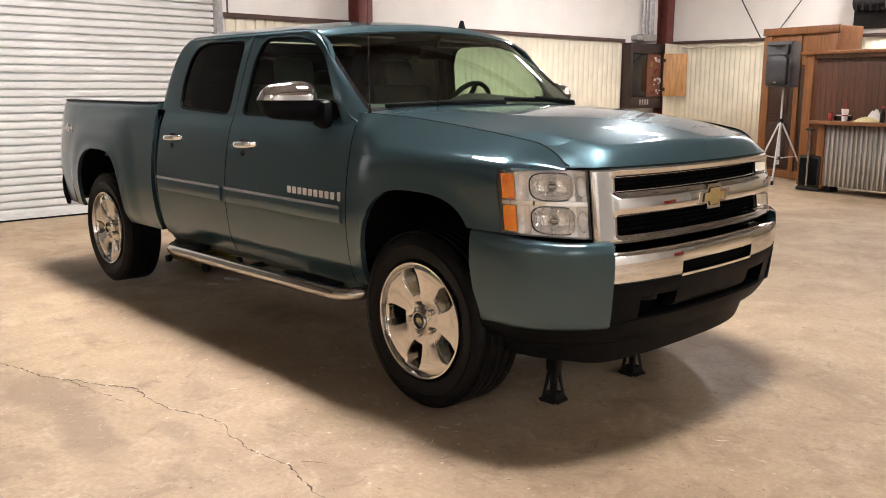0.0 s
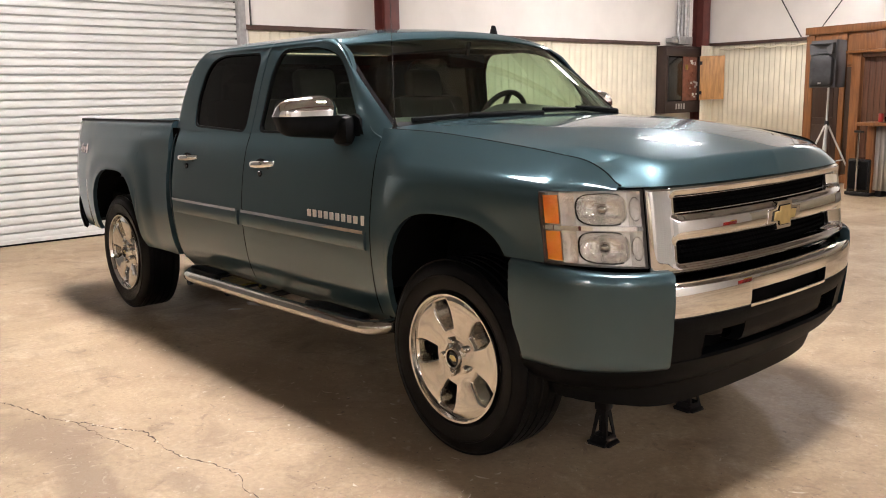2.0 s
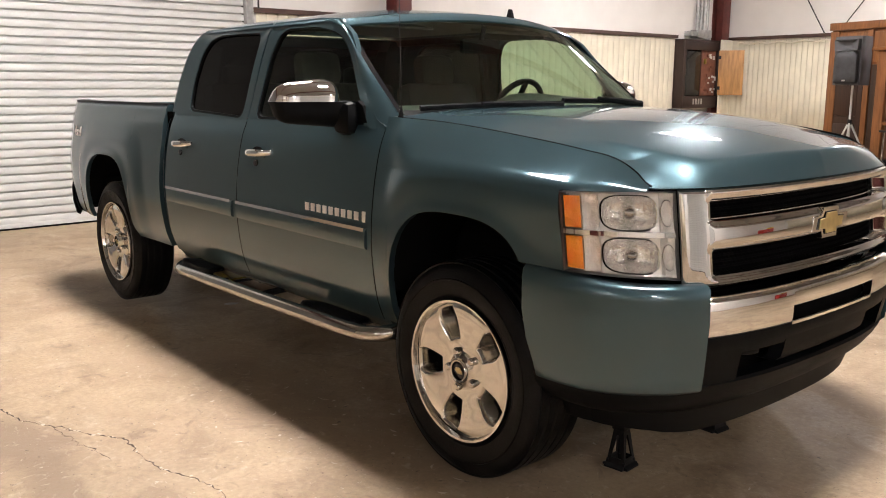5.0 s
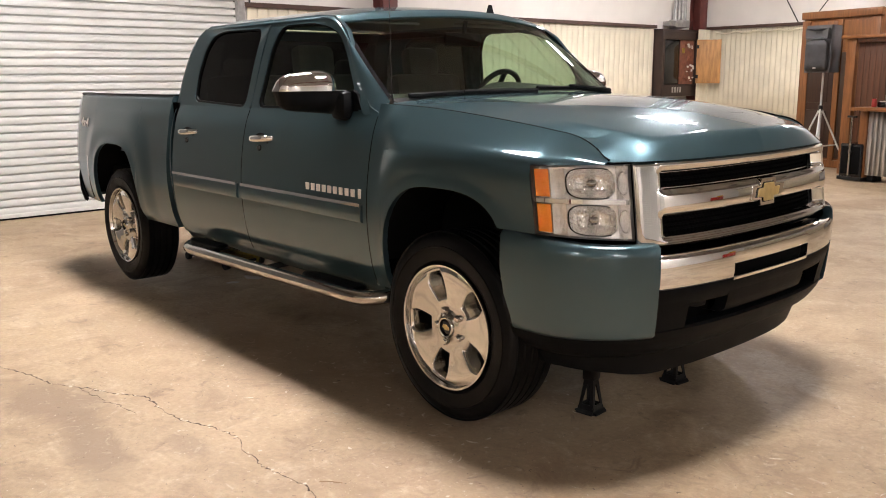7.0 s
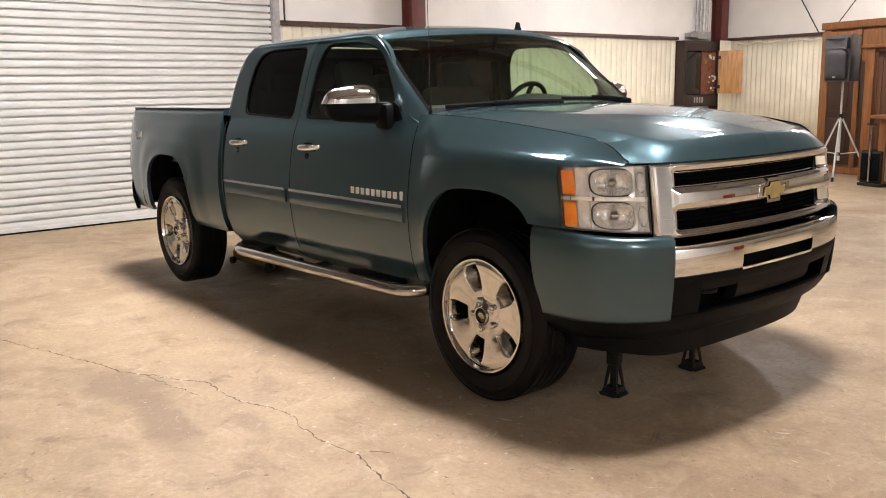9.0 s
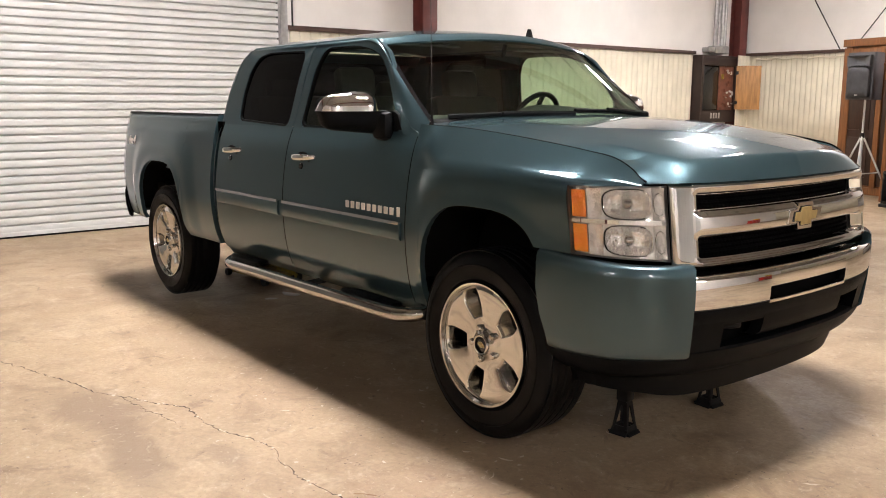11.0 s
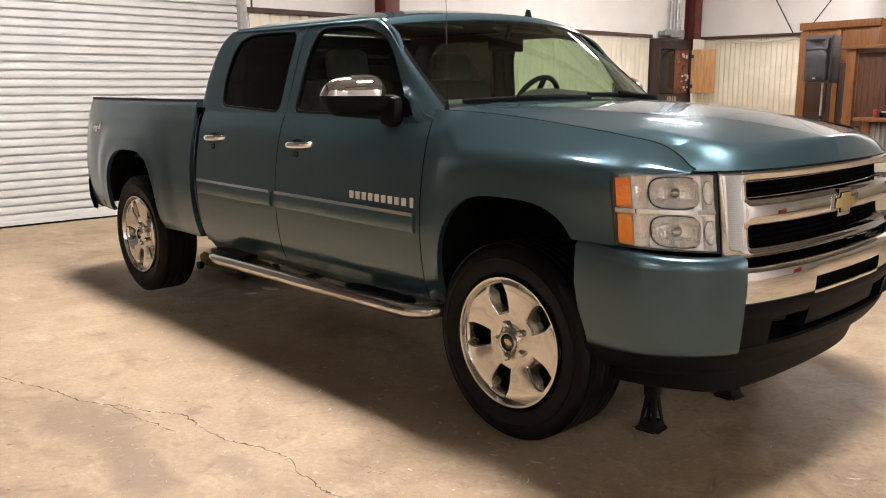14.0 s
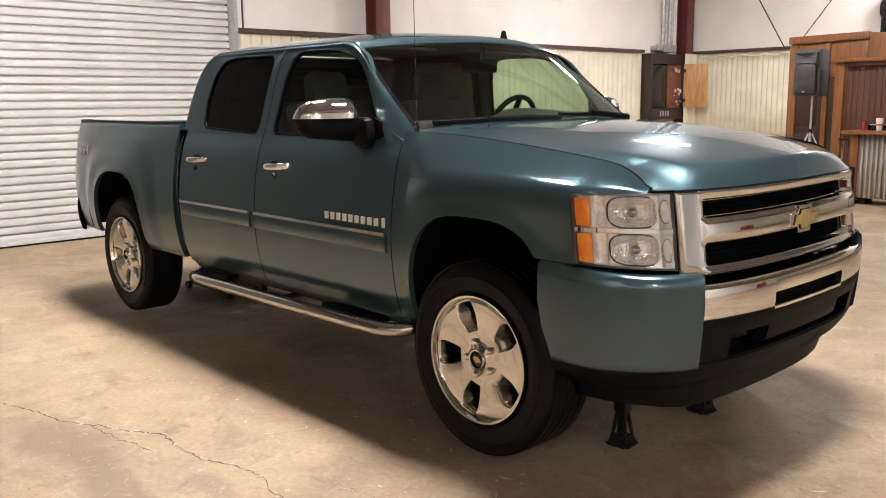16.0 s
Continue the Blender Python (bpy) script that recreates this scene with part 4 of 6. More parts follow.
def grille_face():
    """The chrome face with its two rounded openings."""
    bm = bmesh.new()
    W = 0.731
    ys = sorted(set([round(float(v), 4) for v in np.linspace(-W, W, 170)] + [s_ * v for s_ in (-1, 1) for v in (0.637, 0.642, 0.647, 0.652, 0.657, W - 0.004)]))
    zs = list(np.linspace(GB, GT, 84))

    def gap(y, z):
        """Distance outside the nearest opening; negative inside it."""
        best = 9.0
        for z0, z1 in OPEN:
            r = 0.016
            dy, dz = abs(y) - (0.640 - r), abs(z - (z0 + z1) / 2) - ((z1 - z0) / 2 - r)
            best = min(best, math.hypot(max(dy, 0), max(dz, 0)) + min(max(dy, dz), 0) - r)
        return best
    vs = []
    for y in ys:
        row = []
        for z in zs:
            z = float(z)
            g = gap(y, z)
            edge = min(z - GB, GT - z, W - abs(y))
            out = 0.010 * smooth(0.0, 0.022, max(g, 0)) * (1 if abs(y) < 0.655 else 0.6) - 0.05 * smooth(0.0, -0.004, g)
            if 1.03 < z < 1.118:
                out += 0.004 * math.sin(math.pi * (z - 1.03) / 0.088) * smooth(0.68, 0.62, abs(y))
            out -= 0.012 * smooth(0.012, 0.0, edge) + 0.23 * (z - 1.06) ** 2 * smooth(0.64, 0.67, abs(y))
            v = bm.verts.new(on_nose(y, z, out))
            row.append((v, g))
        vs.append(row)
    for i in range(len(ys) - 1):
        for k in range(len(zs) - 1):
            q = (vs[i][k], vs[i + 1][k], vs[i + 1][k + 1], vs[i][k + 1])
            if min(p[1] for p in q) > -0.009:
                bm.faces.new([p[0] for p in q])
    return part("chrome_face", bm, CHROME, grille, "one-piece chrome surround", sharp=60, solid=0.006)


grille_face()
MESHK = mat("black_grille_mesh", (0.003, 0.003, 0.003), 0.8, spec=0.1)
for z0, z1 in ((1.114, 1.19), (0.942, 1.03)):
    bm = bmesh.new()
    k = 0
    zz = z0
    while zz < z1 - 0.004:
        for y in np.arange(-0.645 + (0.011 if k % 2 else 0), 0.645, 0.022):
            c = [on_nose(float(y) + 0.0105 * math.cos(a), zz + 0.011 + 0.0105 * math.sin(a), -0.06) for a in np.linspace(math.pi / 6, 2 * math.pi + math.pi / 6, 6, endpoint=False)]
            c2 = [on_nose(float(y) + 0.0085 * math.cos(a), zz + 0.011 + 0.0085 * math.sin(a), -0.06) for a in np.linspace(math.pi / 6, 2 * math.pi + math.pi / 6, 6, endpoint=False)]
            c3 = [p - Vector((0.012, 0, 0)) for p in c2]
            grid(bm, [c, c2, c3], closed=True)
        zz += 0.019
        k += 1
    o = part("mesh_insert", bm, MESHK, grille, "black honeycomb mesh")
    o["kind"] = "stuff"
# emblem: gold plate in a chrome frame
BOW = [(-0.115, -0.022), (-0.05, -0.022), (-0.045, -0.048), (0.055, -0.048), (0.05, -0.022), (0.11, -0.022), (0.122, 0.026), (0.058, 0.026), (0.052, 0.052), (-0.048, 0.052), (-0.054, 0.026), (-0.105, 0.026)]


def emblem(scale, x0, x1, material, name, parent):
    bm = bmesh.new()
    prism(bm, [(y * scale, z * scale) for y, z in BOW], x0, x1, lambda a, d, b: (0.920 + d, a - 0.006, 1.063 + b))
    bmesh.ops.bevel(bm, geom=list(bm.edges), offset=0.002, segments=1, affect="EDGES")
    return part(name, bm, material, parent, sharp=30)


em = emblem(1.12, -0.03, 0.017, CHROME, "emblem", grille)
em["label"] = "gold plate in a chrome cross-shaped frame"
emblem(0.82, 0.0, 0.020, GLOSSK, "emblem_edge", em)
emblem(0.74, 0.0, 0.024, GOLD, "emblem_plate", em)


REFLECT = mat("bright_reflector", (0.98, 0.97, 0.96), 0.05, 0.80, bump=0.9, bscale=30)
LAMPIN = mat("silver_lamp_bezel", (0.97, 0.96, 0.95), 0.10, 0.55, bump=0.3, bscale=42)


SPARK = mat("fluted_reflector", (0.97, 0.96, 0.95), 0.07, 0.62, vary=0.12, scale=30, bump=1.0, bscale=45)
GREYR = mat("grey_rim", (0.10, 0.10, 0.10), 0.3, 0.3)


def headlamp(s):
    def pt(u, v, out):
        """u from the inner edge to the outer one, v from the base to the top."""
        ang = curve([(0, 0.737), (0.2, 0.792), (0.4, 0.854), (0.6, 0.905), (0.8, 0.948), (0.92, 0.968), (1.0, 0.978)], u)
        z0, z1 = 0.935 + 0.022 * u, 1.218 - 0.006 * u
        z = z0 + (z1 - z0) * v
        return on_nose(s * ang, z, out)

    def patch(u0, u1, v0, v1, out, n=14, m=8, edge=0.03, bowl=0.0):
        bm = bmesh.new()
        rows = []
        us = [u0] + list(np.linspace(u0, u1, n)) + [u1]
        vs = [v0] + list(np.linspace(v0, v1, m)) + [v1]
        for i, u in enumerate(us):
            r = []
            for j, v in enumerate(vs):
                d = out
                if i in (0, len(us) - 1) or j in (0, len(vs) - 1):
                    d -= edge
                elif bowl:
                    a, b = (u - u0) / (u1 - u0) * 2 - 1, (v - v0) / (v1 - v0) * 2 - 1
                    d -= bowl * max(0, 1 - (a * a + b * b) / 1.7)
                r.append(pt(float(u), float(v), d))
            rows.append(r)
        grid(bm, rows)
        return bm
    lamp = part("headlight", patch(0.0, 1.0, 0.0, 1.0, -0.075, 24, 12, -0.065), LAMPIN, truck, "clear headlight with chrome reflectors and amber side lenses", sharp=40)
    # dark rim
    bm = bmesh.new()
    loop = [(u, 0.0) for u in np.linspace(0, 1, 20)] + [(1.0, v) for v in np.linspace(0, 1, 8)[1:]] + [(u, 1.0) for u in np.linspace(1, 0, 20)[1:]] + [(0.0, v) for v in np.linspace(1, 0, 8)[1:-1]]
    rows = []
    for d, k in ((-0.05, 1.0), (0.0, 1.0), (0.003, 0.994), (-0.002, 0.988), (-0.05, 0.986)):
        rows.append([pt(0.5 + (u - 0.5) * k, 0.5 + (v - 0.5) * k, d) for u, v in loop])
    grid(bm, rows, closed=True)
    part("lamp_rim", bm, GREYR, lamp, "thin grey rim")
    for v0, v1 in ((0.025, 0.478), (0.532, 0.975)):
        # bowl of the main beam
        bm = bmesh.new()
        rows = []
        for r_, d in ((1.06, -0.035), (1.0, -0.022), (0.97, -0.024), (0.88, -0.040), (0.75, -0.052), (0.6, -0.060), (0.45, -0.064), (0.3, -0.066), (0.16, -0.067), (0.14, -0.05), (0.10, -0.045), (0.02, -0.044)):
            row = []
            for a in np.linspace(0, 2 * math.pi, 36, endpoint=False):
                ca, sa = math.cos(a), math.sin(a)
                q = (abs(ca) ** 3.2 + abs(sa) ** 3.2) ** (-1 / 3.2)
                row.append(pt(0.405 + 0.232 * r_ * q * ca, (v0 + v1) / 2 + 0.205 * r_ * q * sa, d))
            rows.append(row)
        grid(bm, rows, closed=True)
        part("reflector_bowl", bm, REFLECT, lamp, sharp=6)
        bm = bmesh.new()
        rows = []
        for k, d in ((0.0, -0.05), (0.0, -0.020), (0.5, -0.019), (1.0, -0.018), (1.0, -0.04)):
            row = []
            for a in np.linspace(0, 2 * math.pi, 48, endpoint=False):
                ca, sa = math.cos(a), math.sin(a)
                q = (abs(ca) ** 3.2 + abs(sa) ** 3.2) ** (-1 / 3.2)
                w = 1 / max(abs(ca), abs(sa))
                u = (0.232 * 1.01 * q * (1 - k) + 0.243 * w * k) * ca
                v = (0.205 * 1.01 * q * (1 - k) + (v1 - v0) / 2 * w * k) * sa
                row.append(pt(0.405 + u, (v0 + v1) / 2 + v, d))
            rows.append(row)
        grid(bm, rows, closed=True)
        part("bowl_bezel", bm, LAMPIN, lamp, "silver bezel", sharp=40)
        bm = bmesh.new()
        rows = []
        for r_, d in ((1.05, -0.03), (1.035, -0.013), (0.985, -0.016), (0.975, -0.03)):
            row = []
            for a in np.linspace(0.9, 2 * math.pi - 0.9, 36):
                ca, sa = math.cos(a + math.pi), math.sin(a + math.pi)
                q = (abs(ca) ** 3.2 + abs(sa) ** 3.2) ** (-1 / 3.2)
                row.append(pt(0.405 + 0.232 * r_ * q * ca, (v0 + v1) / 2 + 0.205 * r_ * q * sa, d))
            rows.append(row)
        grid(bm, rows)
        part("bowl_rim", bm, DARK, lamp, "black ring")
        bm = bmesh.new()
        bmesh.ops.create_icosphere(bm, subdivisions=2, radius=0.022, matrix=Matrix.Translation(pt(0.39, (v0 + v1) / 2, -0.046)))
        part("projector", bm, STEEL, lamp)
        part("inner_reflector", patch(0.015, 0.160, v0, v1, -0.016, 8, 8, 0.03, 0.014), SPARK, lamp, sharp=6)
        bm = bmesh.new()
        rows = []
        for r_, d in ((1.0, -0.03), (1.0, -0.012), (0.94, -0.010), (0.90, -0.014), (0.88, -0.03)):
            rows.append([pt(0.088 + 0.066 * r_ * math.cos(a), (v0 + v1) / 2 + 0.155 * r_ * math.sin(a), d) for a in np.linspace(0, 2 * math.pi, 24, endpoint=False)])
        grid(bm, rows, closed=True)
        part("signal_ring", bm, CHROME, lamp, "round bezel of the turn signal")
        part("side_reflector", patch(0.655, 0.808, v0, v1, -0.024, 8, 8, 0.03, 0.014), SPARK, lamp, sharp=6)
        part("amber_lens", patch(0.816, 0.966, v0 + 0.025, v1 - 0.025, -0.012, 6, 8, 0.02), AMBER, lamp, "amber side lens")
    part("divider", patch(0.02, 0.985, 0.475, 0.535, -0.006, 24, 4, 0.03), CHROME, lamp, "chrome divider")
    g = part("lamp_lens", patch(0.015, 0.985, 0.02, 0.98, 0.001, 24, 10, 0.004), LENS, lamp, "clear lens", sharp=80)
    g.visible_shadow = False


for s in (-1, 1):
    headlamp(s)

# black sheet behind the gaps of the front, coloured as their shade
bm = bmesh.new()
rows = []
for y in np.linspace(-0.985, 0.985, 60):
    rows.append([on_nose(float(y), z, -0.17) for z in (0.86, 0.95, 1.10, 1.215)] + [Vector((nose_x(float(y), 1.22) - 0.3, float(y), 1.215))])
grid(bm, rows)
part("front_carrier", bm, DARK, truck, "black sheet standing in for shade behind grille and lamps")


# bumper
def bump_x(y):
    return curve([(0, 0.982), (0.3, 0.972), (0.5, 0.947), (0.69, 0.897), (0.80, 0.840), (0.90, 0.745), (0.96, 0.64), (0.985, 0.53), (0.99, 0.44), (0.992, 0.385)], abs(y))


def on_bump(y, z, out=0.0):
    e = 0.004
    dx = (bump_x(y + e) - bump_x(y - e)) / (2 * e)
    n = Vector((1, -dx, 0)).normalized()
    return Vector((bump_x(y), y, z)) + n * out


BUMP_Y = [0.69, 0.72, 0.76, 0.80, 0.84, 0.88, 0.91, 0.935, 0.955, 0.968, 0.978, 0.985, 0.988, 0.9895]
bumper = part("front_bumper", box(bmesh.new(), (0.70, 0, 0.78), (0.06, 1.5, 0.16), 0.01), FRAMEK, truck, "chrome front bumper with body-coloured corners")
for s in (-1, 1):
    bm = bmesh.new()
    rows = []
    prof = [(0.915, -0.10), (0.926, -0.04), (0.925, -0.012), (0.912, 0.002), (0.88, 0.006), (0.80, 0.006), (0.70, 0.0), (0.62, -0.008), (0.575, -0.014), (0.562, -0.03), (0.560, -0.06)]
    for i, y in enumerate(BUMP_Y):
        rows.append([on_bump(s * y, z, o) for z, o in prof])
    for x in (0.425, 0.405, 0.385):
        rows.append([Vector((x, s * (0.9905 + o), z)) for z, o in prof])
    for r in rows:
        for p in r:
            # the rear edge leans forward towards its foot
            p.z += 0.028 * smooth(0.80, 0.42, p.x) * smooth(0.84, 0.912, p.z)
            p.x += (0.055 * smooth(0.78, 0.56, p.z) - 0.012) * smooth(0.62, 0.385, p.x)
    e0 = [p - Vector((0.05, -0.01 * s, 0)) for p in rows[0]]
    e1 = [p - Vector((0.0, 0.06 * s, 0)) for p in rows[-1]]
    grid(bm, [e0] + rows + [e1])
    part("bumper_corner", bm, PAINT, bumper, "teal painted corner", sharp=50)

# chrome face, split round the middle slot
SLOT = 0.30


def chrome_strip(y0, y1, prof, name="chrome_face"):
    bm = bmesh.new()
    rows = [[on_bump(float(y), z, o) for z, o in prof] for y in np.linspace(y0, y1, max(6, int(abs(y1 - y0) / 0.03)))]
    a = [p - Vector((0.03, 0, 0)) for p in rows[0]]
    b = [p - Vector((0.03, 0, 0)) for p in rows[-1]]
    grid(bm, [a] + rows + [b])
    return part(name, bm, CHROME, bumper, sharp=40)


FULL = [(0.876, -0.14), (0.885, -0.08), (0.888, -0.05), (0.882, -0.012), (0.875, 0.0), (0.865, 0.004), (0.82, 0.006), (0.775, 0.005), (0.757, 0.002), (0.750, -0.008), (0.748, -0.03)]
TOPB = [(0.876, -0.14), (0.885, -0.08), (0.888, -0.05), (0.882, -0.012), (0.875, 0.0), (0.865, 0.004), (0.818, 0.006), (0.810, 0.0), (0.810, -0.04)]
LOWB = [(0.760, -0.04), (0.760, 0.0), (0.756, 0.005), (0.745, 0.003), (0.738, -0.006), (0.736, -0.03)]
chrome_strip(-0.688, -SLOT, FULL)
chrome_strip(SLOT, 0.688, FULL)
chrome_strip(-SLOT, SLOT, TOPB, "chrome_upper_bar")
chrome_strip(-SLOT, SLOT, LOWB, "chrome_lower_bar")
# black sheet in the plate slot, its colour serving as the recess's shade
bm = bmesh.new()
grid(bm, [[on_bump(float(y), z, -0.035) for z in (0.75, 0.83)] for y in np.linspace(-SLOT - 0.02, SLOT + 0.02, 20)])
part("slot_backing", bm, DARK, bumper, "black sheet standing in for shade in the plate recess")
# black strip between grille and bumper, added as the gap's shade
bm = bmesh.new()
grid(bm, [[Vector((bump_x(float(y)) - d, float(y), z)) for d, z in ((0.10, 0.874), (0.16, 0.872), (0.2, 0.87))] for y in np.linspace(-0.74, 0.74, 30)])
part("filler_strip", bm, BLACKP, bumper, "black strip standing in for shade under the grille")


# lower valance and air dam
def valance_piece(ys, prof, name, label=""):
    bm = bmesh.new()
    rows = [[on_bump(float(y), z, o) for z, o in prof] for y in ys]
    a = [p - Vector((0.05, 0, 0)) for p in rows[0]]
    b = [p - Vector((0.05, 0, 0)) for p in rows[-1]]
    grid(bm, [a] + rows + [b])
    return part(name, bm, BLACKP, bumper, label, sharp=45)


V = np.linspace
valance_piece(V(-0.72, 0.72, 44), [(0.752, -0.03), (0.750, -0.004), (0.735, 0.0), (0.705, -0.006), (0.682, -0.014), (0.680, -0.06)], "valance_upper", "black textured plastic valance")
valance_piece(list(-np.array(BUMP_Y[::-1])) + list(V(-0.68, 0.68, 44)) + BUMP_Y, [(0.592, -0.09), (0.590, -0.034), (0.580, -0.026), (0.560, -0.032), (0.535, -0.045), (0.50, -0.07), (0.475, -0.10), (0.468, -0.14)], "valance_lower")
valance_piece(V(-0.31, 0.31, 20), [(0.71, -0.06), (0.700, -0.008), (0.66, -0.014), (0.625, -0.024), (0.606, -0.045), (0.604, -0.09)], "valance_middle")
for s in (-1, 1):
    valance_piece(s * V(0.535, 0.70, 7), [(0.71, -0.06), (0.700, -0.008), (0.66, -0.016), (0.585, -0.03), (0.583, -0.08)], "valance_end")
    valance_piece(s * V(0.69, 0.86, 7), [(0.66, -0.05), (0.62, -0.045), (0.59, -0.04), (0.55, -0.05), (0.50, -0.075), (0.475, -0.1)], "valance_cheek")
    # tow hook in the opening
    bm = bmesh.new()
    tube(bm, [(0.80, s * 0.44, 0.655), (0.87, s * 0.44, 0.655), (0.895, s * 0.42, 0.655), (0.90, s * 0.39, 0.655), (0.885, s * 0.365, 0.655), (0.85, s * 0.36, 0.655)], 0.012, 8)
    part("tow_hook", bm, FRAMEK, bumper, "black tow hook")
# black sheet that paints the shade behind the valance openings
bm = bmesh.new()
grid(bm, [[on_bump(float(y), z, -0.12) for z in (0.48, 0.74)] for y in np.linspace(-0.88, 0.88, 30)])
part("valance_backing", bm, DARK, bumper, "black sheet standing in for shade behind the valance")
bm = bmesh.new()
rows = [[on_bump(float(y), 0.49 - (0.49 - z) * (1 - 0.3 * smooth(0.55, 0.97, abs(y))), o) for z, o in ((0.49, -0.12), (0.455, -0.135), (0.40, -0.15), (0.368, -0.16), (0.365, -0.18))] for y in [-v for v in BUMP_Y[::-1]] + list(np.linspace(-0.68, 0.68, 44)) + BUMP_Y]
grid(bm, rows)
part("air_dam", bm, BLACKP, bumper, "black rubber air dam", solid=0.006)

# ---- cowl, wipers, mirrors, antennas ----
bm = bmesh.new()
rows = []
for v in np.linspace(-1, 1, 33):
    v = float(v)
    a = Vector(shield_point(0.0, v))
    x1 = -0.50 + 0.10 * (1 - v * v) + 0.05
    rows.append([a + Vector((-0.01, 0, 0.006)), a.lerp(Vector((x1, v * 0.825, a.z - 0.01)), 0.5), Vector((x1, v * 0.825, a.z - 0.03))])
grid(bm, rows)
part("cowl_panel", bm, BLACKP, truck, "black plastic cowl")
for y_p, y_t, u_t in ((-0.08, -0.72, -0.015), (0.62, 0.0, 0.012)):
    bm = bmesh.new()
    p0 = Vector(shield_point(-0.02, y_p / 0.835)) + Vector((0.045, 0, -0.004))
    p2 = Vector(shield_point(u_t + 0.02, (y_p * 0.4 + y_t * 0.6) / 0.80)) + Vector((0.030, 0, 0.020))
    tube(bm, [p0, p0 + Vector((0.01, 0, 0.025)), p0.lerp(p2, 0.5) + Vector((0.01, 0, 0.012)), p2], [0.020, 0.018, 0.016, 0.010], 8)
    w = part("wiper", bm, BLACKP, truck, "black windshield wiper")
    bm = bmesh.new()
    pts = [Vector(shield_point(u_t * t + 0.015, (y_p + (y_t - y_p) * t) / 0.80)) + Vector((0.014, 0, 0.014)) for t in np.linspace(0.15, 1.0, 10)]
    tube(bm, pts, 0.012, 6)
    part("wiper_blade", bm, BLACKP, w)


def mirror(s):
    base = part("side_mirror", box(bmesh.new(), (-0.80, s * 0.90, 1.405), (0.14, 0.09, 0.15), 0.044), BLACKP, truck, "black side mirror with a chrome cap")
    part("sail_panel", prism(bmesh.new(), [(-0.90, 1.365), (-0.66, 1.365), (-0.70, 1.46), (-0.74, 1.48)], s * 0.845, s * 0.885), BLACKP, base)

    def shell(a0, a1, material, name, label, grow):
        """Half of the housing, lofted outwards; the angle picks the upper or the lower half."""
        bm = bmesh.new()
        rows = []
        for t in list(np.linspace(0, 1, 26)):
            t = float(t)
            y = 0.918 + 0.275 * t if a0 < 1 else 0.862 + 0.331 * t
            e = (1 - abs(2 * t - 1) ** 5.0) ** 0.42
            up = (0.098 - 0.030 * t**2) * e + grow
            lo = (0.118 - 0.030 * t) * ((1 - abs(2 * t - 1) ** 8) ** 0.4 if t > 0.5 else 1.0) + grow
            fr = (0.088 - 0.035 * t * t) * max(e, 0.15 if t > 0.5 else 0.55) + grow
            row = []
            for a in np.linspace(a0, a1, 18):
                ca, sa = math.cos(a), math.sin(a)
                q = (abs(ca) ** 2.5 + abs(sa) ** 2.5) ** (-1 / 2.5)
                xx = -0.865 - 0.05 * t + (fr if ca > 0 else 0.05) * q * ca + (0.05 * max(0, 0.3 - t) / 0.3 if a0 > 1 else 0)
                zz = 1.476 + (up if sa > 0 else lo) * q * sa
                row.append((xx, s * y, zz))
            rows.append(row)
        vs = grid(bm, rows)
        bm.faces.new(vs[0])
        bm.faces.new(vs[-1])
        return part(name, bm, material, base, label, sharp=50)
    shell(0.0, math.pi, CHROME, "mirror_cap", "chrome cap", 0.003)
    shell(math.pi, 2 * math.pi, BLACKP, "mirror_housing", "black plastic housing", 0.0)
    if s > 0:
        base.matrix_basis = pose(0.02, 0.02, 0)
    part("mirror_glass", box(bmesh.new(), (-0.935, s * 1.05, 1.47), (0.006, 0.20, 0.13), 0.002), GLOSSK, base, "mirror glass")


for s in (-1, 1):
    mirror(s)
bm = bmesh.new()
tube(bm, [(-0.47, -0.86, 1.40), (-0.47, -0.855, 1.43), (-0.475, -0.85, 1.46)], [0.014, 0.010, 0.004], 10)
tube(bm, [(-0.475, -0.85, 1.46), (-0.50, -0.84, 2.24)], 0.0016, 6)
part("radio_antenna", bm, GLOSSK, truck, "thin black mast antenna")
bm = bmesh.new()
prism(bm, [(-1.24, 1.885), (-1.13, 1.885), (-1.135, 1.90), (-1.165, 1.905), (-1.18, 1.965), (-1.198, 1.968), (-1.215, 1.905), (-1.24, 1.90)], 0.47, 0.49)
bmesh.ops.bevel(bm, geom=list(bm.edges), offset=0.003, segments=1, affect="EDGES")
part("roof_antenna", bm, GLOSSK, truck, "small black fin antenna")

# ---- cabin ----
bm = bmesh.new()
rows = []
for v in np.linspace(-0.98, 0.98, 25):
    v = float(v)
    x0 = shield_point(0.0, v)[0]
    rows.append([(x0 - 0.03, v * 0.77, 1.425), (x0 - 0.20, v * 0.78, 1.455 + 0.03 * math.exp(-((v - 0.5) / 0.25) ** 2)), (-0.96, v * 0.79, 1.45 + 0.055 * math.exp(-((v - 0.5) / 0.28) ** 4)), (-1.03, v * 0.79, 1.38), (-1.02, v * 0.79, 1.15), (-0.95, v * 0.79, 0.9)])
grid(bm, rows)
part("dashboard", bm, CLOTH, truck, "dark grey dashboard")


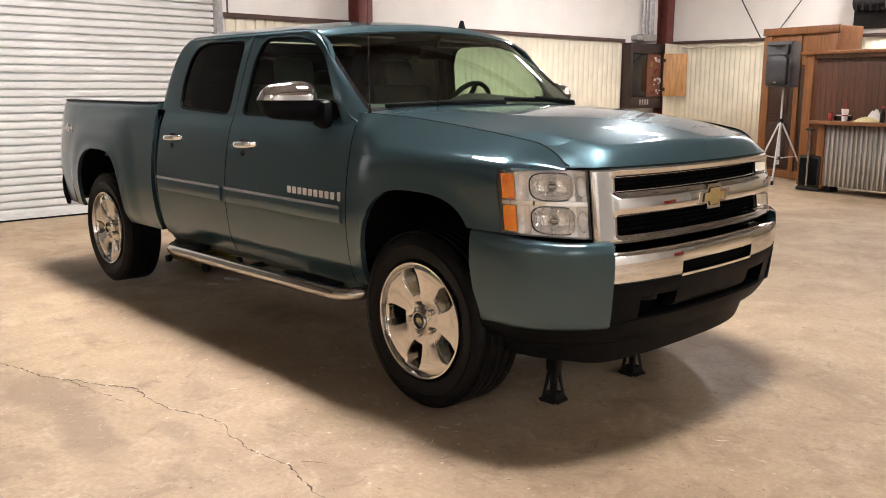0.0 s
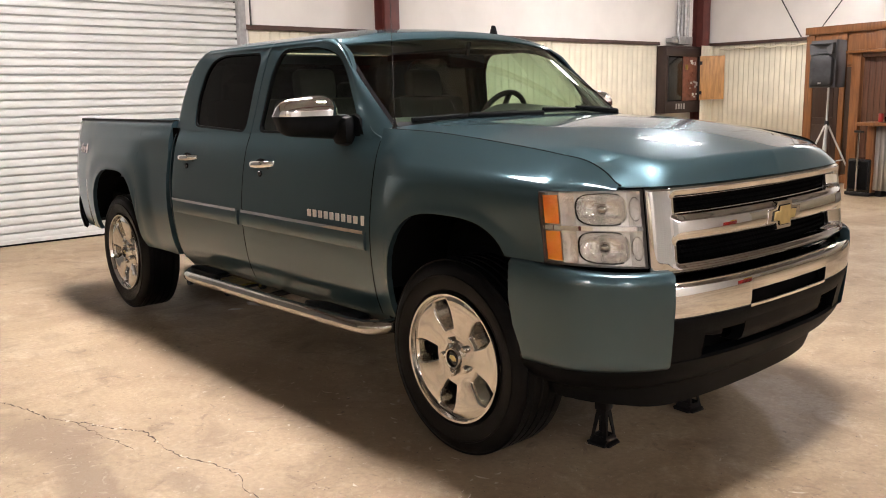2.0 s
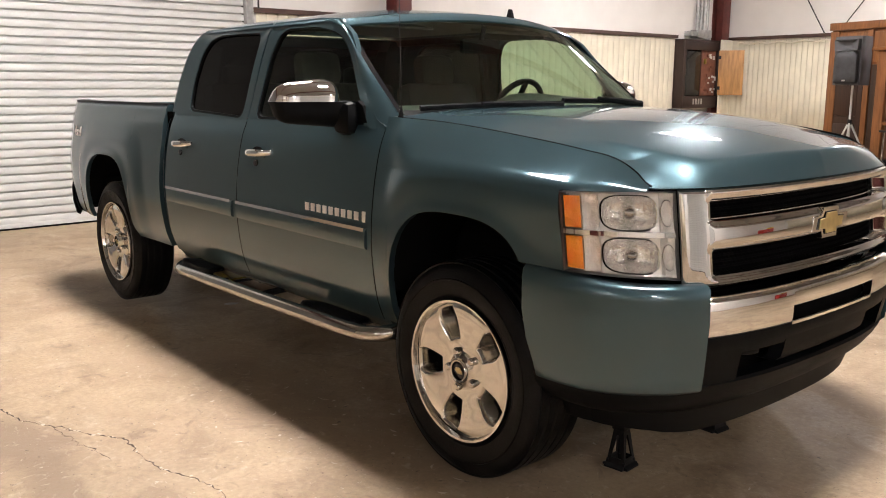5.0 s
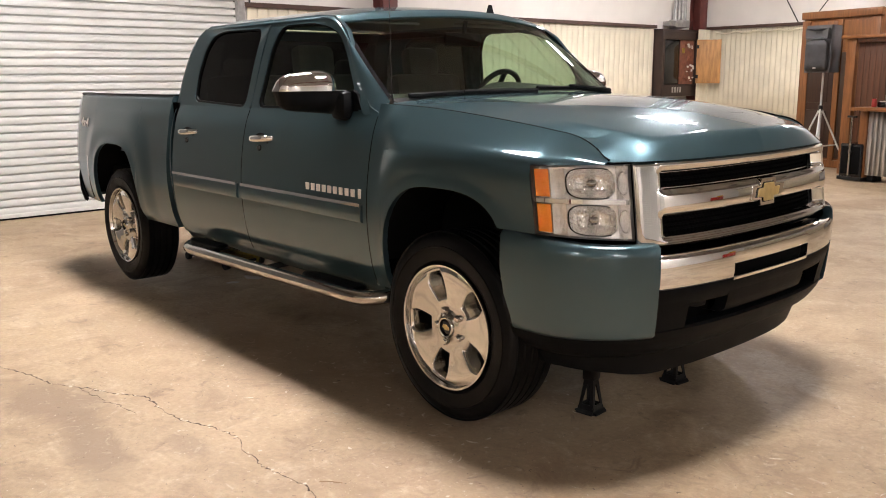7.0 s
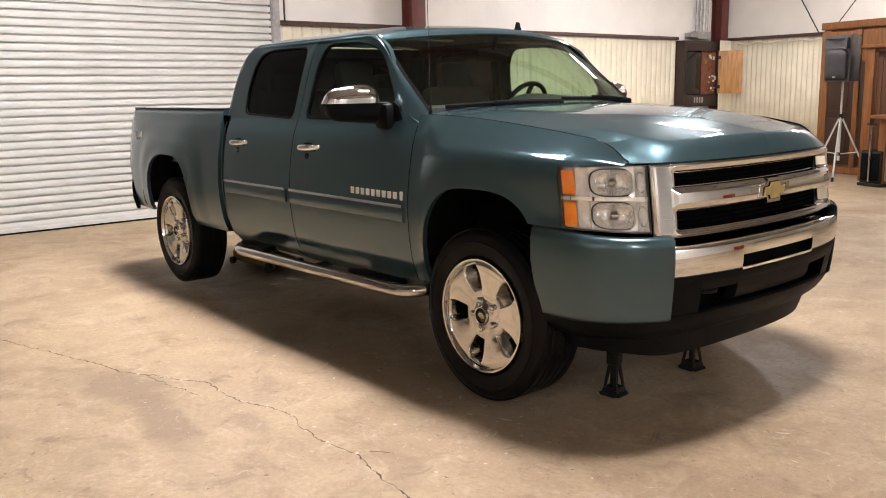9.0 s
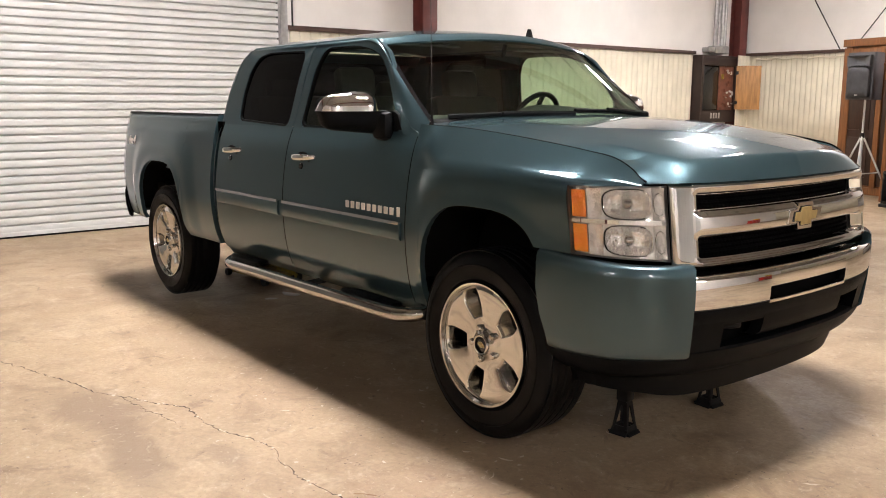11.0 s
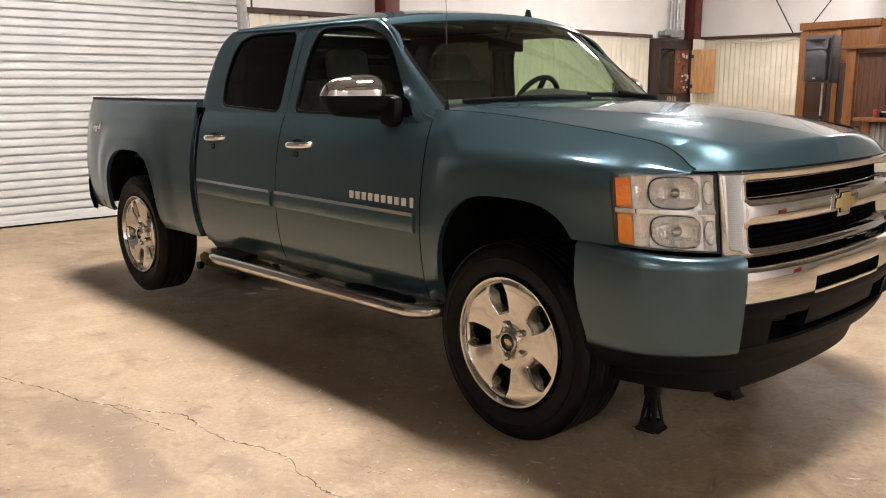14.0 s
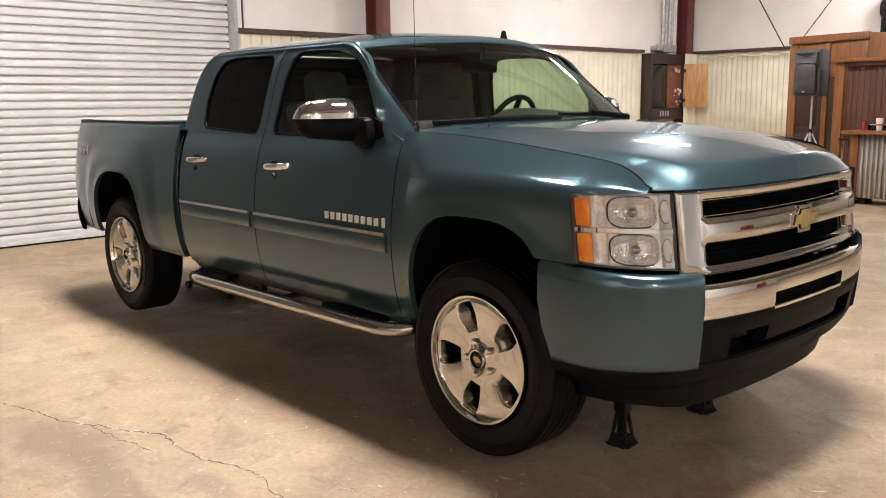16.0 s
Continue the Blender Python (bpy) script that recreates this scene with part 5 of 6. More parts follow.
def seat(x, y, w):
    bm = bmesh.new()
    box(bm, (x, y, 0.93), (0.52, w, 0.18), 0.05)
    box(bm, (x - 0.29, y, 1.23), (0.15, w, 0.66), 0.05, pose(0, 0, 0, 0, -10, 0))
    st = part("seat", bm, CLOTH, truck, "dark cloth seat")
    if w < 0.8:
        part("headrest", box(bmesh.new(), (x - 0.37, y, 1.635), (0.11, 0.27, 0.19), 0.045, pose(0, 0, 0, 0, -8, 0)), CLOTH, st)
    return st


seat(-1.42, -0.42, 0.56)
seat(-1.42, 0.42, 0.56)
rb = seat(-2.28, 0.0, 1.4)
for y in (-0.45, 0.45):
    part("headrest", box(bmesh.new(), (-2.62, y, 1.60), (0.10, 0.26, 0.14), 0.04), CLOTH, rb)
bm = bmesh.new()
rows = []
for a in np.linspace(0, 2 * math.pi, 36, endpoint=False):
    rows.append([((0.185 + 0.016 * math.cos(b)) * math.cos(a), (0.185 + 0.016 * math.cos(b)) * math.sin(a), 0.016 * math.sin(b)) for b in np.linspace(0, 2 * math.pi, 10, endpoint=False)])
grid(bm, rows, closed=True, wrap=True)
for a in (0.0, math.pi, -math.pi / 2):
    tube(bm, [(0.04 * math.cos(a), 0.04 * math.sin(a), 0.02), (0.18 * math.cos(a), 0.18 * math.sin(a), 0)], 0.016, 8)
bmesh.ops.create_icosphere(bm, subdivisions=2, radius=0.06, matrix=Matrix.Diagonal((1, 1, 0.5, 1)))
tube(bm, [(0, 0, 0), (0, 0, -0.25)], 0.03, 10)
bmesh.ops.transform(bm, matrix=Matrix.Translation((-1.07, 0.42, 1.40)) @ Matrix.Rotation(radians(-66), 4, "Y") @ Matrix.Rotation(radians(90), 4, "Z"), verts=bm.verts)
part("steering_wheel", bm, BLACKP, truck, "dark grey steering wheel")
bm = bmesh.new()
box(bm, (-0.92, 0.0, 1.74), (0.03, 0.26, 0.075), 0.012)
tube(bm, [(-0.91, 0, 1.77), (-0.89, 0, 1.84)], 0.012, 8)
part("rear_view_mirror", bm, BLACKP, truck, "black rear-view mirror")
for y in (-0.42, 0.42):
    part("sun_visor", box(bmesh.new(), (-1.13, y, 1.835), (0.17, 0.44, 0.015), 0.006, pose(0, 0, 0, 0, 8, 0)), LINER, truck)
bm = bmesh.new()
grid(bm, [[(x, y, 1.885 - 0.02 * (y / 0.7) ** 2 - 0.02 * smooth(-1.4, -1.1, x)) for y in np.linspace(-0.66, 0.66, 9)] for x in np.linspace(-2.5, -1.1, 6)])
part("headliner", bm, LINER, truck)
bm = bmesh.new()
grid(bm, [[Vector(shield_point(u, float(v))) + Vector(o) for u, o in ((0.905, (-0.012, 0, -0.006)), (0.96, (-0.03, 0, -0.022)), (1.0, (-0.07, 0, -0.035)), (1.0, (-0.12, 0, -0.02)))] for v in np.linspace(-0.98, 0.98, 21)])
part("header_trim", bm, CLOTH, truck, "dark trim over the windshield")
for s in (-1, 1):
    part("roof_rail_trim", box(bmesh.new(), (-1.80, s * 0.680, 1.832), (1.34, 0.06, 0.045), 0.012), CLOTH, truck, "dark trim along the roof")
for s in (-1, 1):
    bm = bmesh.new()
    grid(bm, [[(x, s * 0.84, z) for z in (0.6, 1.2, 1.365)] for x in (-2.62, -1.5, -0.6)])
    part("door_trim", bm, CLOTH, truck, "dark door lining")

# ---- side details ----
for s in (-1, 1):
    pts = [(-2.36, s * 0.80, 0.50), (-2.42, s * 0.92, 0.498), (-2.43, s * 0.985, 0.495), (-2.38, s * 1.02, 0.493), (-2.28, s * 1.03, 0.492), (-1.4, s * 1.03, 0.50), (-0.62, s * 1.03, 0.512), (-0.52, s * 1.02, 0.515), (-0.46, s * 0.99, 0.52), (-0.43, s * 0.93, 0.525), (-0.43, s * 0.80, 0.53)]
    sm = []
    for i in range(len(pts) - 1):
        for t in (0, 0.34, 0.67):
            sm.append(Vector(pts[i]).lerp(Vector(pts[i + 1]), t))
    sb = part("side_step", tube(bmesh.new(), sm + [pts[-1]], 0.035, 14), STEEL, truck, "chrome tubular side step with black pads")
    for x0, x1 in ((-2.37, -1.98), (-1.05, -0.56)):
        bm = bmesh.new()
        rows = []
        for t in np.linspace(0, 1, 14):
            x = x0 + (x1 - x0) * float(t)
            wd = 0.055 * min(1, math.sin(math.pi * (0.05 + 0.9 * float(t))) * 2.2)
            rows.append([(x, s * (1.0 - 1.4 * wd), 0.538), (x, s * (1.0 - wd), 0.546), (x, s * 1.0, 0.548), (x, s * (1.0 + 0.4 * wd), 0.542), (x, s * (1.0 + 0.5 * wd), 0.525)])
        grid(bm, rows)
        part("step_pad", bm, BLACKP, sb, "black rubber step pad", solid=0.012)
    for x in (-2.2, -1.5, -0.72):
        part("step_bracket", tube(bmesh.new(), [(x, s * 1.0, 0.49), (x - 0.02, s * 0.75, 0.50), (x - 0.02, s * 0.45, 0.53)], 0.018, 8), FRAMEK, sb)
    # rear bumper end, tail lamp
bm = bmesh.new()
rows = []
for y in np.linspace(-0.93, 0.93, 40):
    y = float(y)
    x = -4.83 - 0.10 * (1 - (abs(y) / 0.93) ** 3) + 0.28 * smooth(0.80, 0.94, abs(y))
    rows.append([(x + 0.10, y, 0.815), (x, y, 0.81), (x - 0.02, y, 0.76), (x - 0.01, y, 0.66), (x + 0.05, y, 0.58), (x + 0.12, y, 0.575)])
grid(bm, rows)
part("rear_bumper", bm, BLACKP, truck, "black rear bumper", solid=0.01)
bm = bmesh.new()
box(bm, (-4.80, 0, 1.10), (0.04, 1.52, 0.62), 0.01)
part("tailgate", bm, PAINT, truck)
for s in (-1, 1):
    bm = bmesh.new()
    rows = []
    for x in np.linspace(-4.815, -4.745, 6):
        rows.append([(float(x), s * (side_y(float(x), float(z)) + 0.004 + 0.02 * smooth(1.2, 1.4, float(z))), float(z)) for z in np.linspace(0.93, 1.38, 10)])
    grid(bm, rows)
    part("tail_light", bm, REDL, truck, "red tail light", solid=0.006)

# badge bars on the front doors and the drive badge on the bed
LETTER = mat("bright_letter", (0.74, 0.72, 0.69), 0.3, 0.3)


def word(text, height, material, name, parent, put):
    """Raised letters, each a mesh of its own; put(u, v, d) gives the place."""
    cu = bpy.data.curves.new("word", "FONT")
    cu.body, cu.size, cu.extrude, cu.space_character = text, height, 0.003, 1.25
    ob = new("word", cu)
    dg = bpy.context.evaluated_depsgraph_get()
    me = bpy.data.meshes.new_from_object(ob.evaluated_get(dg))
    bpy.data.objects.remove(ob)
    bm = bmesh.new()
    bm.from_mesh(me)
    bpy.data.meshes.remove(me)
    for v in bm.verts:
        v.co = put(v.co.x, v.co.y, v.co.z)
    return part(name, bm, material, parent, "raised bright letters", sharp=30)


def side_put(s, x0, z0, stretch=1.0):
    def put(u, v, d):
        x = x0 + u * stretch
        z = z0 + v
        return Vector((x, s * (side_y(x, z) + 0.004 + d), z))
    return put


for ob in list(truck.children):
    if ob.name.startswith("front_door"):
        s = -1 if ob.data.vertices[0].co.y < 0 else 1
        if s < 0:
            for k in range(9):
                bx = -1.05 + 0.0495 * k
                by = side_y(bx, 1.0)
                part("badge_bar", box(bmesh.new(), (bx + 0.017, -by - 0.002, 0.999), (0.029, 0.007, 0.036), 0.002), LETTER, ob)
            part("badge_tab", box(bmesh.new(), (-0.582, -side_y(-0.58, 1.0) - 0.002, 1.0), (0.02, 0.008, 0.046), 0.002), LETTER, ob)
    if ob.name.startswith("bed_side") and ob.data.vertices[0].co.y < 0:
        word("4x4", 0.10, LETTER, "drive_badge", ob, side_put(-1, -4.42, 1.18, 1.05))


# ---- jack stands, floor jack and litter under the truck ----
STANDK = mat("black_stand_steel", (0.022, 0.022, 0.024), 0.4, 0.5, vary=0.4, scale=25)
YELLOW = mat("worn_yellow_paint", (0.30, 0.22, 0.02), 0.5, vary=0.5, scale=18)


def jack_stand(x, y, turn, top):
    ob = thing("jack_stand", "black steel jack stand under the truck frame", "jack stand", "jack stands", at=(x, y, 0), turn=turn)
    h, b, c = 0.165, 0.043, 0.022

    def at(k, u, t, d):
        """A point of one sloping side: u across from -1 to 1, t up from 0 to 1, d inwards."""
        e = b + (c - b) * t
        p = Vector((e - d, u * e, 0.006 + h * t))
        return Matrix.Rotation(k * math.pi / 2, 3, "Z") @ p
    for k in range(4):
        # a stamped plate with a three-cornered hole
        outer = [(-1, 0.10), (1, 0.10), (1, 1), (-1, 1)]
        hole = [(-0.62, 0.22), (0.62, 0.22), (0.16, 0.80), (-0.16, 0.80)]
        bm = bmesh.new()
        rows = [[at(k, u, t, d) for u, t in o] for o, d in ((outer, 0.004), (outer, 0.0), (hole, 0.0), (hole, 0.004))]
        grid(bm, rows, closed=True, wrap=True)
        part("side_plate", bm, STANDK, ob, sharp=30)
        bm = bmesh.new()
        rows = [[at(k, u, 0.0, d) + Vector((0, 0, z)) for d, z in ((-0.016, -0.004), (-0.016, 0.004), (0.0, 0.012), (0.004, 0.026), (0.010, 0.026), (0.010, -0.004))] for u in (-1.0, 1.0)]
        vs = grid(bm, rows, closed=True)
        bm.faces.new(vs[0])
        bm.faces.new(vs[1])
        part("foot_flange", bm, STANDK, ob, "worn bare steel edge", sharp=30)
    part("collar", box(bmesh.new(), (0, 0, h + 0.03), (0.062, 0.062, 0.075), 0.008), STANDK, ob)
    part("ratchet_post", box(bmesh.new(), (0, 0, (h + top) / 2), (0.045, 0.038, top - h), 0.004), STANDK, ob)
    bm = bmesh.new()
    prism(bm, [(-0.055, top + 0.012), (-0.05, top - 0.03), (0.05, top - 0.03), (0.055, top + 0.012), (0.03, top - 0.005), (-0.03, top - 0.005)], -0.022, 0.022)
    part("saddle", bm, STANDK, ob)
    return ob


jack_stand(0.300, -0.318, 6, 0.405)
jack_stand(0.330, 0.315, -4, 0.405)


def floor_jack(x, y, turn):
    ob = thing("floor_jack", "worn yellow trolley jack on the floor", "jack", at=(x, y, 0), turn=turn)
    for j in (-1, 1):
        bm = bmesh.new()
        prism(bm, [(-0.34, 0.03), (0.36, 0.03), (0.38, 0.07), (0.30, 0.10), (0.0, 0.125), (-0.28, 0.15), (-0.35, 0.11)], j * 0.12, j * 0.128)
        part("side_plate", bm, YELLOW, ob)
        for xx, r in ((0.33, 0.045), (-0.30, 0.032)):
            bm = bmesh.new()
            lathe(bm, [(0.005, -0.018), (r, -0.018), (r, 0.018), (0.005, 0.018)], 20)
            w = part("caster", bm, STANDK, ob)
            w.matrix_basis = pose(xx, j * 0.16, r + 0.001)
    part("axle", tube(bmesh.new(), [(0.33, -0.16, 0.046), (0.33, 0.16, 0.046)], 0.012, 8), STANDK, ob)
    part("axle", tube(bmesh.new(), [(-0.30, -0.16, 0.034), (-0.30, 0.16, 0.034)], 0.012, 8), STANDK, ob)
    part("lift_arm", box(bmesh.new(), (0.10, 0, 0.20), (0.50, 0.07, 0.05), 0.01, pose(0, 0, 0, 0, -22, 0)), YELLOW, ob)
    part("hydraulic_unit", box(bmesh.new(), (-0.20, 0, 0.12), (0.22, 0.12, 0.10), 0.02), YELLOW, ob)
    part("saddle", tube(bmesh.new(), [(0.32, 0, 0.27), (0.32, 0, 0.315)], 0.05, 16), STANDK, ob)
    part("cross_plate", box(bmesh.new(), (0.05, 0, 0.06), (0.5, 0.24, 0.012)), YELLOW, ob)
    return ob


floor_jack(-3.97, 0.0, 3)
PAPER = mat("white_paper", (0.62, 0.60, 0.57), 0.7, vary=0.1)


def scrap(x, y, w, d, turn, seed):
    rnd = random.Random(seed)
    bm = bmesh.new()
    n = 7
    pts = [(w * (0.7 + 0.5 * rnd.random()) * math.cos(a), d * (0.7 + 0.5 * rnd.random()) * math.sin(a)) for a in np.linspace(0, 2 * math.pi, n, endpoint=False)]
    rows = [[(px * k, py * k, 0.004 + 0.012 * (1 - k) + (0.006 * rnd.random() if k > 0.5 else 0)) for px, py in pts] for k in (1, 0.5, 0.05)]
    vs = grid(bm, rows, closed=True)
    bm.faces.new(vs[-1])
    ob = part("paper_scrap", bm, PAPER, None, sharp=30, solid=0.001)
    ob.matrix_basis = pose(x, y, 0, 0, 0, turn)
    return tagged(ob, "torn scrap of white paper on the concrete", "scrap", "paper scraps")


scrap(-3.22, -0.13, 0.11, 0.05, 20, 1)
scrap(-3.17, -0.33, 0.05, 0.025, 70, 2)
bm = bmesh.new()
tube(bm, [(0.05, -1.655, 0.004), (0.08, -1.625, 0.005), (0.12, -1.595, 0.004)], 0.0018, 6)
tagged(part("twig", bm, mat("dry_twig", (0.24, 0.15, 0.085), 0.8)), "thin brown twig lying on the concrete", "twig")

# ---- the long crack and its branches ----
CRACKM = mat("crack_dark", (0.085, 0.056, 0.035), 0.9, vary=0.5, scale=40)


def crack(pts, width, seed, parent_label):
    rnd = random.Random(seed)
    fine = []
    for (x0, y0), (x1, y1) in zip(pts, pts[1:]):
        n = max(2, int(math.hypot(x1 - x0, y1 - y0) / 0.02))
        for k in range(n):
            t = k / n
            fine.append((x0 + (x1 - x0) * t + rnd.uniform(-1, 1) * 0.010, y0 + (y1 - y0) * t + rnd.uniform(-1, 1) * 0.010))
    bm = bmesh.new()
    rows = []
    for i, (x, y) in enumerate(fine):
        a, b = fine[max(i - 1, 0)], fine[min(i + 1, len(fine) - 1)]
        d = Vector((b[0] - a[0], b[1] - a[1])).normalized()
        w = width * (0.15 + 1.3 * rnd.random() ** 1.5)
        rows.append([(x - d.y * w, y + d.x * w, 0.0045), (x, y, 0.0035), (x + d.y * w, y - d.x * w, 0.0045)])
    grid(bm, rows)
    return tagged(part("floor_crack", bm, CRACKM), parent_label, "", "", "structure")


crack([(-3.4, -2.55), (-2.9, -2.40), (-2.26, -2.2), (-2.0, -2.11), (-1.81, -2.08), (-1.61, -1.97), (-1.45, -1.89), (-1.28, -1.79), (-1.12, -1.80), (-0.89, -1.79), (-0.72, -1.72), (-0.55, -1.69), (-0.40, -1.73), (-0.2, -1.75), (0.04, -1.71), (0.25, -1.76), (0.6, -1.80), (1.1, -1.92)], 0.0040, 3, "thin crack across the concrete floor")
crack([(-1.61, -1.985), (-1.54, -1.985), (-1.46, -1.97), (-1.36, -1.965), (-1.29, -1.93), (-1.20, -1.93), (-1.10, -1.895)], 0.0028, 4, "short branch of the floor crack")

CHIPM = mat("pale_concrete_chip", (0.58, 0.50, 0.39), 0.9, vary=0.2, scale=60)


def chips(pts, seed):
    """Broken crumbs along the crack's lips."""
    rnd = random.Random(seed)
    bm = bmesh.new()
    for (x0, y0), (x1, y1) in zip(pts, pts[1:]):
        for k in range(int(math.hypot(x1 - x0, y1 - y0) / 0.028)):
            if rnd.random() < 0.3:
                continue
            t = rnd.random()
            c = Vector((x0 + (x1 - x0) * t + rnd.uniform(-0.011, 0.011), y0 + (y1 - y0) * t + rnd.uniform(-0.011, 0.011), 0.0052))
            r = 0.0025 + 0.009 * rnd.random() ** 2.5
            n = rnd.randint(4, 6)
            a0 = rnd.random() * 6
            f = [bm.verts.new(c + Vector((r * (0.6 + 0.8 * rnd.random()) * math.cos(a0 + 6.283 * i / n), r * (0.6 + 0.8 * rnd.random()) * math.sin(a0 + 6.283 * i / n), 0))) for i in range(n)]
            top = bm.verts.new(c + Vector((0, 0, r * 0.35)))
            for i in range(n):
                bm.faces.new((f[i], f[(i + 1) % n], top))
    return tagged(part("crack_crumbs", bm, CHIPM), "pale broken crumbs along the floor crack", "crumbs", "", "stuff")


chips([(-2.26, -2.2), (-2.0, -2.11), (-1.81, -2.08), (-1.61, -1.97), (-1.45, -1.89), (-1.28, -1.79), (-1.12, -1.80), (-0.89, -1.79), (-0.72, -1.72), (-0.55, -1.69), (-0.40, -1.73), (-0.2, -1.75), (0.04, -1.71)], 8)
# small flakes lying about on the concrete
rnd = random.Random(21)
bm = bmesh.new()
for k in range(170):
    c = Vector((rnd.uniform(-3.2, 2.2), rnd.uniform(-2.6, 1.4), 0.003))
    if k < 60:
        c = Vector((rnd.uniform(-2.6, -0.3), rnd.uniform(-1.5, -0.2), 0.003))
    r = 0.0025 + 0.010 * rnd.random() ** 4
    q, st = rnd.random() * 6.28, 0.3 + 0.9 * rnd.random()
    f = []
    for i in range(5):
        u, v = r * math.cos(1.2566 * i) * (0.7 + 0.6 * rnd.random()), r * st * math.sin(1.2566 * i) * (0.7 + 0.6 * rnd.random())
        f.append(bm.verts.new(c + Vector((u * math.cos(q) - v * math.sin(q), u * math.sin(q) + v * math.cos(q), 0))))
    top = bm.verts.new(c + Vector((0, 0, 0.002)))
    for i in range(5):
        bm.faces.new((f[i], f[(i + 1) % 5], top))
for k in range(70):
    c = Vector((rnd.uniform(-1.7, 0.5), rnd.uniform(-1.45, -0.25), 0.003)) if k < 48 else Vector((rnd.uniform(-0.6, 1.6), rnd.uniform(-1.7, 1.0), 0.003))
    q, L, wd = rnd.random() * 6.28, 0.008 + 0.028 * rnd.random() ** 2, 0.002 + 0.005 * rnd.random()
    u = Vector((math.cos(q), math.sin(q), 0))
    v = Vector((-u.y, u.x, 0))
    bend = rnd.uniform(-0.4, 0.4) * L
    rows = [[c + u * L * t + v * (bend * t * t + j * wd * (1 - t * t)) + Vector((0, 0, 0.0012 if j == 0 else 0)) for j in (-1, 0, 1)] for t in (-1, -0.5, 0, 0.5, 1)]
    grid(bm, rows)
tagged(part("floor_flakes", bm, CHIPM), "tiny pale flakes and grit on the concrete", "grit", "", "stuff")

# ---- wall fittings ----
PANELB = mat("dark_brown_steel", (0.030, 0.015, 0.012), 0.45, vary=0.3, scale=6)
COPPER = mat("circuit_board_brown", (0.20, 0.07, 0.04), 0.5, vary=0.4, scale=14)
LTWOOD = mat("light_plywood", (0.52, 0.27, 0.10), 0.5, vary=0.35, scale=5, stretch=(5, 5, 0.7))
PX = WALL_X + 0.19


def electric_panel():
    ob = thing("electric_cabinet", "dark brown steel electric cabinet, its wooden door open", "electric cabinet", at=(PX, 11.86, 0))
    # carcass open towards the room
    part("back_panel", box(bmesh.new(), (-0.175, 0.12, 1.78), (0.02, 1.22, 1.32)), PANELB, ob)
    for y in (-0.475, 0.72):
        part("side_panel", box(bmesh.new(), (-0.07, y, 1.78), (0.22, 0.04, 1.32), 0.004), PANELB, ob)
    for z in (1.14, 2.42):
        part("cross_panel", box(bmesh.new(), (-0.07, 0.12, z), (0.22, 1.15, 0.04), 0.004), PANELB, ob)
    for z, h in ((2.32, 0.16), (1.25, 0.20)):
        part("face_rail", box(bmesh.new(), (0.03, 0.12, z), (0.02, 1.15, h), 0.004), PANELB, ob)
    part("face_stile", box(bmesh.new(), (0.03, -0.435, 1.80), (0.02, 0.05, 0.88), 0.004), PANELB, ob)
    part("inner_door", box(bmesh.new(), (-0.02, -0.08, 1.80), (0.02, 0.50, 0.88), 0.004), GLOSSK, ob)
    part("door_edge", box(bmesh.new(), (-0.005, -0.345, 1.80), (0.03, 0.012, 0.88), 0.003), STANDK, ob)
    bd = part("circuit_board", box(bmesh.new(), (-0.01, 0.43, 1.80), (0.02, 0.50, 0.88), 0.004), COPPER, ob, "brown board with white and yellow parts")
    rnd = random.Random(5)
    for z0, ys in ((2.12, (0.22, 0.28, 0.34, 0.40, 0.46, 0.52, 0.58)), (1.88, (0.36, 0.42)), (1.72, (0.24, 0.34, 0.40, 0.50, 0.56, 0.62)), (1.60, (0.21, 0.32, 0.42, 0.54)), (1.45, (0.15, 0.24, 0.33, 0.45, 0.53, 0.61))):
        for y in ys:
            part("breaker", box(bmesh.new(), (0.012, 0.20 + y * 0.72 + rnd.uniform(-0.01, 0.01), z0 + rnd.uniform(-0.03, 0.04)), (0.03, 0.028, rnd.uniform(0.02, 0.08)), 0.003), PAPER if rnd.random() < 0.6 else COPPER, bd)
    part("fuse", box(bmesh.new(), (0.012, 0.28, 2.03), (0.03, 0.06, 0.10), 0.004), YELLOW, bd)
    dr = part("cabinet_door", box(bmesh.new(), (0, 0.24, 0), (0.025, 0.48, 0.88), 0.004), LTWOOD, ob, "light plywood door")
    dr.matrix_basis = pose(0.070, 0.67, 1.81, 0, 0, -58)
    for z in (-0.3, 0.3):
        part("hinge", box(bmesh.new(), (0.014, 0.02, z), (0.008, 0.05, 0.07)), STANDK, dr)
    for k in range(4):
        part("vent_slot", box(bmesh.new(), (0.042, -0.10 + 0.09 * k, 1.25), (0.004, 0.05, 0.11)), GALV, ob)
    return ob


electric_panel()
jb = thing("junction_box", "grey steel junction box with conduits up the wall", "junction box", at=(WALL_X + 0.10, 12.0, 2.52))
part("box_body", box(bmesh.new(), (0, 0.10, 0.04), (0.18, 0.48, 0.15), 0.008), GALV, jb)
part("box_cover", box(bmesh.new(), (0, -0.25, 0.035), (0.16, 0.20, 0.09), 0.006), GALV, jb)
for y, r in ((-0.02, 0.035), (0.10, 0.03), (0.22, 0.045), (0.32, 0.03)):
    part("conduit", tube(bmesh.new(), [(-0.02, y, 0.10), (-0.02, y, 2.5)], r, 10), GALV, jb)
CABLE = mat("black_cable", (0.02, 0.02, 0.02), 0.5)


def hung_cable(name, pts, r, lab, material=CABLE):
    bm = bmesh.new()
    tube(bm, pts, r, 8)
    return tagged(part(name, bm, material), lab, "cable")


